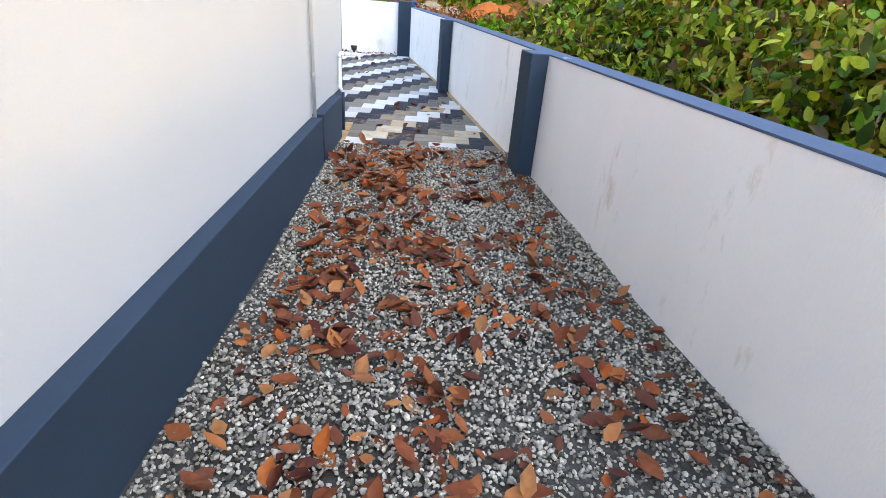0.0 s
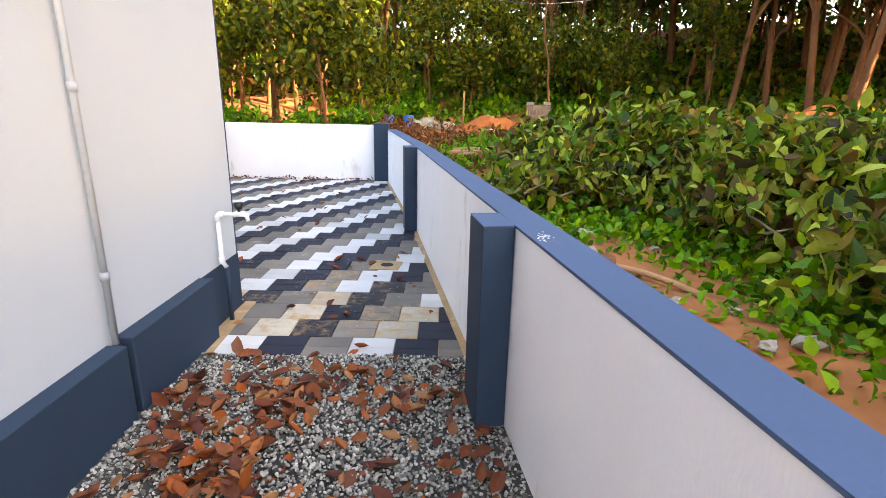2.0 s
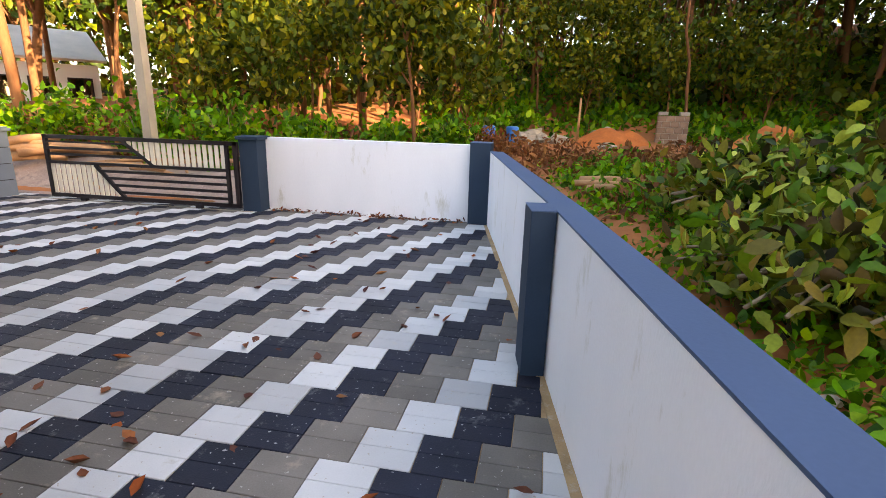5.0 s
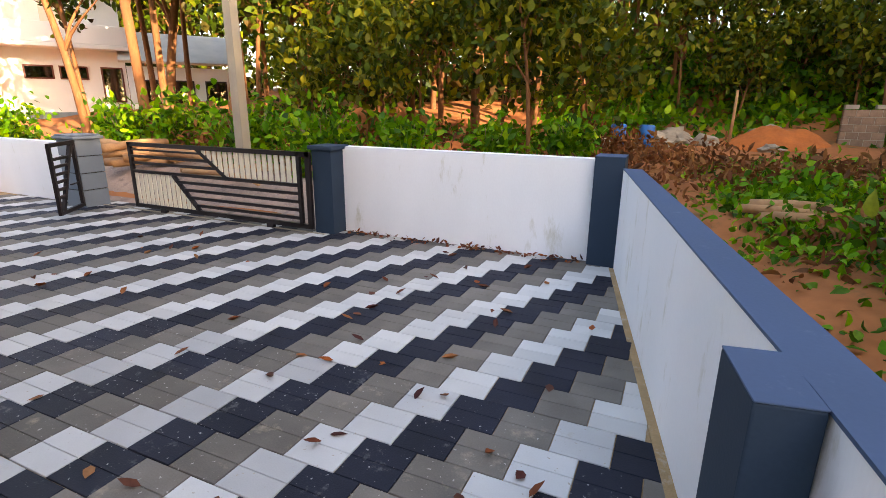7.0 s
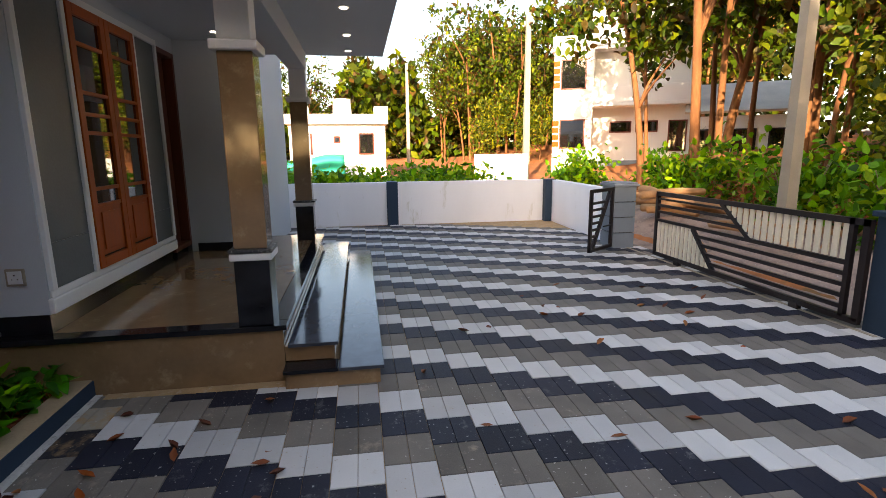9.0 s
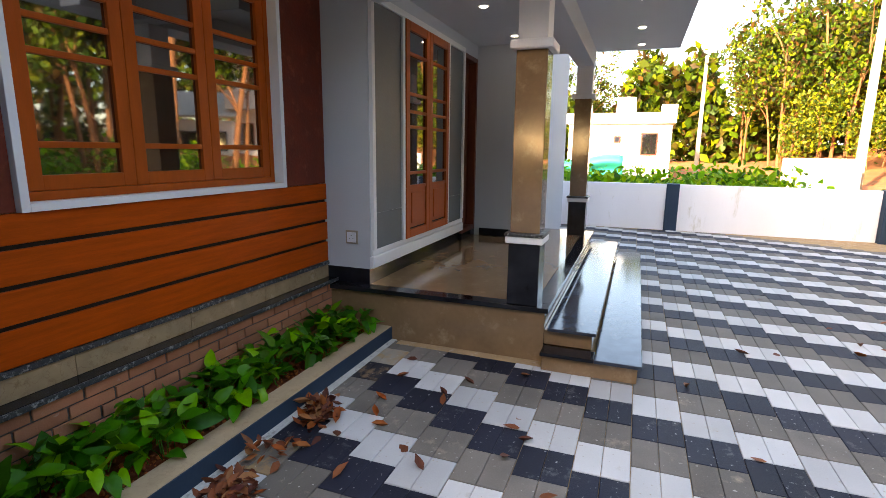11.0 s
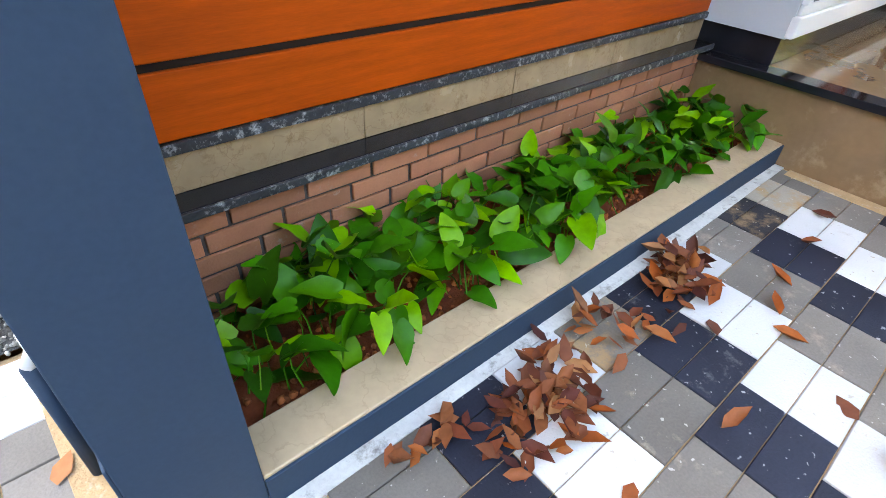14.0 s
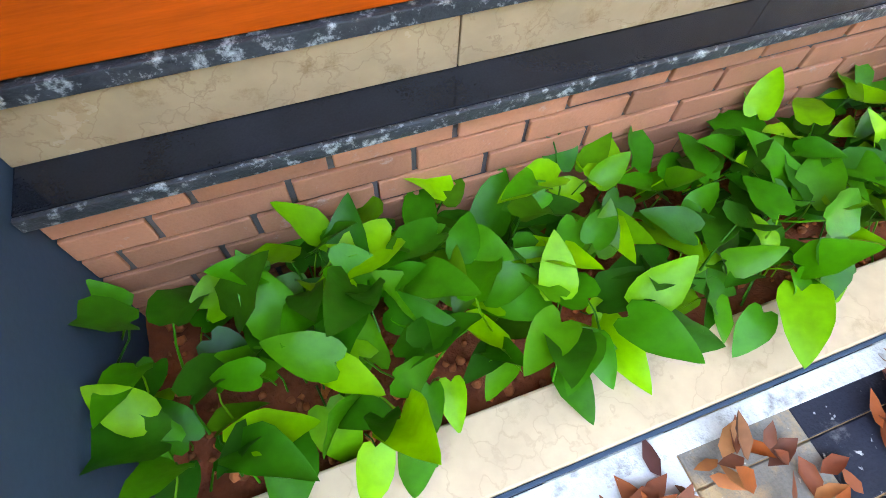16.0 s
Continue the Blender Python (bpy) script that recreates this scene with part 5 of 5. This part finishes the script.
def drum(x, y):
    ob = thing("plastic_drum", (x, y, float(land(x, y)) - 0.02), "blue plastic drum standing on the soil", "drum", "blue drums")
    bm = bmesh.new()
    zs = [0, 0.02, 0.24, 0.26, 0.28, 0.30, 0.48, 0.50, 0.52, 0.54, 0.72, 0.74]
    rs = [0.21, 0.235, 0.235, 0.25, 0.25, 0.235, 0.235, 0.25, 0.25, 0.235, 0.235, 0.21]
    tube(bm, [(0, 0, z) for z in zs], rs, 18)
    part("body", bm, BARREL, ob, smooth=True)
    part("rim", cylinder(bmesh.new(), 0, 0, 0.741, 0.76, 0.20, 0.20, 18), BARREL, ob)


drum(-1.9, 24.5)
drum(-1.05, 24.4)


def log(x, y, length, r, heading, z=0.0, tilt=0.0):
    ob = thing("cut_log", (x, y, float(land(x, y)) + r * 0.8 + z), "cut orange-brown log lying on the ground", "log", "cut logs")
    ob.rotation_euler = (0, tilt, heading)
    k = np.linspace(-0.5, 0.5, 6)
    part("bark", tube(bmesh.new(), [(length * s, 0.04 * math.sin(5 * s), 0.03 * math.cos(4 * s)) for s in k], [r * (1 - 0.1 * s) for s in k], 10), LOGS, ob, smooth=True)


lg = np.random.default_rng(23)
for k in range(14):
    log(-10.3 + lg.normal(0, 0.8), 14.7 + lg.normal(0, 0.4), lg.uniform(1.0, 2.2), lg.uniform(0.05, 0.10), lg.normal(0.4, 0.6), 0.12 * (k % 4))
for k in range(6):
    log(1.55 + lg.normal(0, 0.15), 14.2 + lg.normal(0, 0.22), lg.uniform(0.9, 1.4), lg.uniform(0.05, 0.085), lg.normal(-0.3, 0.12), 0.10 * (k % 2))
for k in range(12):
    log(-7.6 + lg.normal(0, 1.4), 14.6 + lg.normal(0, 0.6), lg.uniform(1.0, 2.2), lg.uniform(0.025, 0.05), lg.uniform(-1, 1), 0.12 * (k % 4))
log(2.3, 6.3, 1.3, 0.028, 2.2, 0.0)

stump = thing("tree_stump", (2.05, 6.45, float(land(2.05, 6.45)) - 0.04), "freshly cut pale tree stump in the soil", "stump")
part("bark", tube(bmesh.new(), [(0, 0, 0), (0.01, 0, 0.06), (0, 0, 0.15)], [0.22, 0.17, 0.16], 16), BARK, stump, smooth=True)
part("cut_face", cylinder(bmesh.new(), 0, 0, 0.1505, 0.156, 0.152, 0.15, 16), LOGS, stump, "pale orange cut face")


def rubble(x, y, s, seed):
    bm = bmesh.new()
    bmesh.ops.create_icosphere(bm, subdivisions=2, radius=1)
    for v in bm.verts:
        v.co = Vector((v.co.x * 1.2, v.co.y, v.co.z * 0.7)) * (s * (1 + 0.75 * noise.noise(v.co * 1.6 + Vector((seed, 0, 0)))))
    ob = part("boulder", bm, STONE)
    ob.location = (x, y, float(land(x, y)) + s * 0.4)
    tagged(ob, "pale broken quarry stone on red soil", "boulder", "quarry stones")


for k in range(16):
    rubble(0.2 + lg.normal(0, 1.6), 25.0 + lg.normal(0, 0.8), lg.uniform(0.15, 0.4), k)
for k in range(14):
    rubble(1.6 + lg.uniform(0, 1.3), lg.uniform(4.2, 9), lg.uniform(0.03, 0.09), 40 + k)
blocks = thing("block_wall", (4.75, 26.2, float(land(4.75, 26.2)) + 0.0), "low unfinished brown block wall with two caps", "block wall")
for k in range(5):
    for j in range(4):
        left = -0.56 + 0.31 * j - (0.15 if k % 2 else 0.0)
        part("block", box(max(left, -0.56), min(left + 0.295, 0.54), -0.10, 0.10, 0.215 * k - (0.3 if k == 0 else 0), 0.20 + 0.215 * k, 0.012), BROWN_BLOCK, blocks)
part("mortar", box(-0.55, 0.53, -0.085, 0.085, -0.3, 1.06, 0.004), CONCRETE, blocks)
for left in (-0.55, 0.20):
    part("cap", box(left, left + 0.33, -0.11, 0.11, 1.077, 1.20, 0.012), CONCRETE, blocks)


def soil_mound(x, y, rx, ry, h, seed):
    bm = bmesh.new()
    bmesh.ops.create_grid(bm, x_segments=36, y_segments=24, size=1)
    for v in bm.verts:
        d = min(1.0, v.co.x ** 2 + v.co.y ** 2)
        n = noise.noise(Vector((v.co.x * 2.6 + seed, v.co.y * 2.6, 0))) * 0.35 + noise.noise(Vector((v.co.x * 8 + seed, v.co.y * 8, 2))) * 0.12
        wx, wy = x + v.co.x * rx, y + v.co.y * ry
        v.co = Vector((v.co.x * rx, v.co.y * ry, float(land(wx, wy)) - 0.06 + h * (1 - d) * (1 + n)))
    ob = part("soil_mound", bm, MOUND, smooth=True)
    ob.location = (x, y, 0)
    tagged(ob, "mound of bare orange laterite soil", "soil mound", "soil mounds")


for x, y, rx, ry, h, seed in ((10.3, 22.4, 2.6, 1.2, 1.1, 1), (13.6, 20.6, 2.6, 1.3, 1.2, 5), (7.1, 23.7, 1.6, 1.0, 0.9, 9), (-5.5, 18.6, 1.4, 0.9, 0.5, 12), (2.6, 25.6, 1.5, 0.9, 0.6, 15)):
    soil_mound(x, y, rx, ry, h, seed)


cable = bmesh.new()
ends = Vector((-7.7, 14.6, 8.1)), Vector((12.5, 24.5, 8.3))
tube(cable, [ends[0].lerp(ends[1], s) + Vector((0, 0, -3.5 * 4 * s * (1 - s))) for s in np.linspace(0, 1, 25)], 0.012, 5)
tagged(part("overhead_cable", cable, BLACK_PLASTIC, smooth=True), "sagging black overhead cable from the pole to the trees", "cable")

slender = thing("slender_tree", (5.2, 26.8, float(land(5.2, 26.8)) - 0.1), "slender crooked brown tree stem with few twigs", "tree")
k10 = np.linspace(0, 1, 10)
part("trunk", tube(bmesh.new(), [(-0.35 * s + 0.16 * math.sin(9 * s) + 0.05 * math.sin(23 * s), 0.1 * math.cos(5 * s), 9.0 * s) for s in k10], [0.065 * (1 - 0.6 * s) for s in k10], 7), BARK, slender, smooth=True)
for h0, a in ((5.2, 0.4), (6.4, 2.6), (7.3, 4.4)):
    part("twig", tube(bmesh.new(), [(-0.35 * h0 / 9, 0, h0), (-0.35 * h0 / 9 + 0.4 * math.cos(a), 0.4 * math.sin(a), h0 + 0.5), (-0.35 * h0 / 9 + 0.7 * math.cos(a), 0.7 * math.sin(a), h0 + 1.2)], [0.025, 0.018, 0.008], 5), BARK, slender, smooth=True)
stake = thing("wooden_stake", (1.3, 25.6, float(land(1.3, 25.6)) - 0.05), "thin upright wooden stake in the red soil", "stake")
part("post", tube(bmesh.new(), [(0, 0, 0), (0.02, 0, 0.8), (0.03, 0, 1.7)], [0.05, 0.045, 0.04], 7), LOGS, stake, smooth=True)

socket = thing("wall_socket", (-4.332, 5.385, 0.885), "square grey electrical socket on the white porch wall", "socket")
part("back_plate", box(-0.002, 0.010, -0.062, 0.062, -0.062, 0.062, 0.003), CONCRETE, socket, "pale grey plate")
part("face", box(0.0105, 0.017, -0.046, 0.046, -0.046, 0.046, 0.003), PVC, socket, "white plastic face")
for dy, dz, w in ((-0.018, -0.012, 0.007), (0.018, -0.012, 0.007), (0.0, 0.018, 0.009)):
    part("pin_hole", box(0.0172, 0.0185, dy - w / 2, dy + w / 2, dz - w / 2, dz + w / 2, 0.0), BLACK_PLASTIC, socket)
# ---- paving ----
PITCH, ROW = 0.2995, 0.2945
ROW_Y = 5.800
base_outline = [(-12.6, 4.9), (float(wall_x(4.9)), 4.9), (float(wall_x(8.42)), 8.42), (float(wall_x(12.7)) + 0.1, 12.74), (-12.6, 12.74)]
paving = setting("paving", prism(bmesh.new(), base_outline, -0.1, -0.010), CEMENT, "paved yard of white, grey and charcoal pavers in stepped diagonal bands", "paving")


def paver_mesh(mat):
    """A square paver with one groove down its middle."""
    bm = bmesh.new()
    for a, b in ((-0.1450, -0.0014), (0.0014, 0.1450)):
        add_box(bm, -0.1474, 0.1474, a, b, -0.03, 0.0)
    top = [e for e in bm.edges if all(v.co.z > -0.001 for v in e.verts)]
    bmesh.ops.bevel(bm, geom=top, offset=0.003, segments=1, affect="EDGES")
    return mesh_of("paver", bm, mat)


PAVER_MESH = [paver_mesh(PAVER_W), paver_mesh(PAVER_D), paver_mesh(PAVER_G)]
SANDY_MESH = [paver_mesh(m) for m in PAVER_SANDY]
pr = np.random.default_rng(5)
many_v, many_t, many_m = [], [], []
count = 0
for row in range(-3, 24):
    y0, y1 = max(ROW_Y + ROW * row + 0.0022, 4.93), min(ROW_Y + ROW * (row + 1) - 0.0022, 12.72)
    if y1 - y0 < 0.03:
        continue
    yc = (y0 + y1) / 2
    limit = float(wall_x(y0)) - 0.05
    start = -0.440 + 0.1446 * row
    for k in range(-46, 8):
        xa = start + PITCH * k + 0.0025
        xb = xa + PITCH - 0.005
        tone = k % 3
        if xb > limit:
            xb = limit
        left = -12.5
        if yc < 6.22 and xa > -12.3:
            left = -4.22
        if yc < END_Y + 0.06:
            left = -0.87
        if -8.62 < xa and yc < 7.90:
            left = max(left, -4.22)
        xa2 = max(xa, left)
        if xb - xa2 < 0.05:
            continue
        dz = float(pr.normal(0, 0.0012))
        whole = xb - xa2 > PITCH - 0.006 and y1 - y0 > ROW - 0.006
        if whole and count < 300 and -4.2 < xa and (yc < 9.6):
            sandy = (yc < 5.5 and xa < 0.25 - (yc - 4.9)) or yc < 5.6 or (yc < 6.6 and xa > -1.0 and pr.uniform() < 0.5) or (yc < 6.2 and pr.uniform() < 0.12)
            ob = new("paver", (SANDY_MESH if sandy else PAVER_MESH)[tone])
            ob.location = ((xa2 + xb) / 2, yc, dz)
            ob.rotation_euler = (float(pr.normal(0, 0.003)), float(pr.normal(0, 0.003)), float(pr.normal(0, 0.002)))
            ob.parent = paving
            count += 1
            continue
        b = 0.003
        mid = ROW_Y + ROW * (row + 0.5)
        spans = [(y0, mid - 0.0014), (mid + 0.0014, y1)] if y0 + 0.03 < mid < y1 - 0.03 else [(y0, y1)]
        for s0, s1 in spans:
            n0 = len(many_v) * 12
            jit = pr.normal(0, 0.0008, 4)
            ring = [(xa2, s0), (xb, s0), (xb, s1), (xa2, s1)]
            inner = [(xa2 + b, s0 + b), (xb - b, s0 + b), (xb - b, s1 - b), (xa2 + b, s1 - b)]
            many_v.append([(x, y, -0.03) for x, y in ring] + [(x, y, dz - b) for x, y in ring] + [(x, y, dz + j) for (x, y), j in zip(inner, jit)])
            f = [(n0 + 8, n0 + 9, n0 + 10, n0 + 11)]
            for i in range(4):
                j = (i + 1) % 4
                f += [(n0 + i, n0 + j, n0 + 4 + j, n0 + 4 + i), (n0 + 4 + i, n0 + 4 + j, n0 + 8 + j, n0 + 8 + i)]
            many_t += f
            many_m += [tone] * len(f)
field = bpy.data.meshes.new("paver_field")
field.from_pydata([v for c in many_v for v in c], [], many_t)
for m in PAVER_MANY:
    field.materials.append(m)
field.polygons.foreach_set("material_index", many_m)
field_ob = new("paver_field", field)
field_ob.parent = paving
field_ob["kind"] = "stuff"

# ---- gravel path ----


def gravel_level(y):
    """The path dips a little towards the rear."""
    return np.interp(y, (2.2, 4.3), (-0.065, 0.012))


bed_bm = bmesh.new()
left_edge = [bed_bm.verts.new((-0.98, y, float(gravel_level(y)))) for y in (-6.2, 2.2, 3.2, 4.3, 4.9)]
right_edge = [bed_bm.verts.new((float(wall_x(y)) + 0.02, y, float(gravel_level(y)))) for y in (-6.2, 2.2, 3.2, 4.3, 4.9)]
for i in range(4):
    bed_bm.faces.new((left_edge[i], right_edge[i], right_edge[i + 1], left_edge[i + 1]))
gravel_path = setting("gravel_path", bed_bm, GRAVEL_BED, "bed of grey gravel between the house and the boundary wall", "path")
ICO = bmesh.new()
bmesh.ops.create_icosphere(ICO, subdivisions=1, radius=1)
ico_v = np.array([tuple(v.co) for v in ICO.verts])
ico_t = np.array([[v.index for v in f.verts] for f in ICO.faces])
ICO.free()
gr = np.random.default_rng(9)
NG = 40000
qy = 0.4 + 4.5 * gr.uniform(0, 1, NG)
qx = -0.88 + (wall_x(qy) - 0.005 + 0.88) * gr.uniform(0, 1, NG)
gs = gr.uniform(0.005, 0.0105, NG)
gs[gr.uniform(0, 1, NG) < 0.06] *= 1.5
bumpy = ico_v[None] * (1 + gr.normal(0, 0.16, (NG, len(ico_v), 1)))
bumpy = bumpy * (gs[:, None, None] * np.stack([gr.uniform(0.8, 1.4, NG), gr.uniform(0.8, 1.3, NG), gr.uniform(0.55, 0.95, NG)], 1)[:, None, :])
bumpy = np.einsum("nij,nkj->nki", turns(NG, gr, 0.5), bumpy)
qz = gravel_level(qy) + 0.004 + gr.uniform(0, 0.014, NG) + 0.012 * np.sin(3 * qx + 2 * qy) * np.sin(2.2 * qy)
stones = bumpy + np.stack([qx, qy, qz], 1)[:, None, :]
tri = (ico_t[None] + (np.arange(NG) * len(ico_v))[:, None, None]).reshape(-1, 3)
tagged(new("gravel", raw_mesh("gravel", stones.reshape(-1, 3), tri, GRAVEL)), "loose grey and white granite gravel", "gravel", "", "stuff")

# dry leaves over the gravel
lr = np.random.default_rng(13)
NL = 1350
nest_y = 0.5 + 4.1 * lr.uniform(0, 1, 90)
nest_a = np.where(lr.uniform(0, 1, 90) < 0.7, lr.beta(1.3, 2.8, 90), lr.uniform(0.1, 1, 90))
nest = lr.integers(0, 90, NL)
loose = lr.uniform(0, 1, NL) < 0.3
ly = np.where(loose, 0.4 + 4.5 * lr.uniform(0, 1, NL), nest_y[nest] + lr.normal(0, 0.10, NL)).clip(0.35, 5.2)
ly = np.minimum(ly, 9.7 - ly)
across = np.where(loose, lr.uniform(0, 1, NL), nest_a[nest] + lr.normal(0, 0.045, NL)).clip(0.02, 1)
lx = -0.80 + (wall_x(ly) + 0.70) * across
lz = gravel_level(ly) + 0.020 + lr.uniform(0, 0.02, NL)
tagged(new("fallen_leaves", leaf_cloud("fallen_leaves", np.stack([lx, ly, lz], 1), lr.uniform(0.055, 0.135, NL), DRY_LEAF, lr, 0.30, (DRY_V, DRY_T), 1.05)), "curled red-brown fallen leaves strewn over the gravel", "fallen leaves", "", "stuff")
# heap along the kerb of the bed
NH = 250
hc = lr.choice([-1.6, -1.93, -2.0, -2.36, -2.82, -2.88], NH, p=[0.08, 0.2, 0.16, 0.16, 0.2, 0.2])
hx = hc + lr.normal(0, 0.085, NH)
hy = 5.93 + np.abs(lr.normal(0, 0.10, NH)) + 0.05 * np.sin(9 * hx)
hz = 0.012 + lr.uniform(0, 0.07, NH) * np.exp(-((hx - hc) / 0.1) ** 2)
tagged(new("leaf_heap", leaf_cloud("leaf_heap", np.stack([hx, hy, hz], 1), lr.uniform(0.06, 0.115, NH), DRY_LEAF, lr, 0.34, (DRY_V, DRY_T), 0.85)), "heap of curled brown leaves against the kerb of the bed", "leaf heap", "", "stuff")
# litter along the foot of the front wall
NF = 170
fx2 = lr.uniform(-4.0, -0.9, NF)
tagged(new("leaf_litter", leaf_cloud("leaf_litter", np.stack([fx2, 12.66 - np.abs(lr.normal(0, 0.05, NF)), 0.008 + lr.uniform(0, 0.025, NF)], 1), lr.uniform(0.05, 0.09, NF), DRY_LEAF, lr, 0.4, (DRY_V, DRY_T), 0.9)), "line of dry leaf litter along the foot of the white wall", "leaf litter", "", "stuff")
# single leaves on the pavers
leaf_meshes = [leaf_cloud("leaf", np.zeros((1, 3)), [s], DRY_LEAF, np.random.default_rng(60 + i), 0.12, (DRY_V, DRY_T), w) for i, (s, w) in enumerate(((0.10, 0.9), (0.12, 0.7), (0.085, 1.0), (0.11, 0.8), (0.095, 1.1)))]


def fallen_leaf(x, y):
    ob = new("fallen_leaf", leaf_meshes[int(lr.integers(0, 5))])
    ob.location = (x, y, 0.006)
    ob.rotation_euler = (float(lr.normal(0, 0.08)), float(lr.normal(0, 0.08)), float(lr.uniform(0, 6.28)))
    tagged(ob, "curled dry brown leaf lying on the pavers", "leaf", "leaves on the pavers")


for x0, x1, y0, y1, n in ((-4.0, -1.2, 6.1, 7.4, 34), (-2.6, 0.2, 7.4, 12.4, 60), (-0.9, 0.6, 5.0, 7.4, 26), (-7, -2.6, 8.2, 12.0, 26)):
    for _ in range(n):
        px, py = lr.uniform(x0, x1), lr.uniform(y0, y1)
        if px < wall_x(py) - 0.12 and not (px < -4.1 and py < 8.0):
            fallen_leaf(px, py)
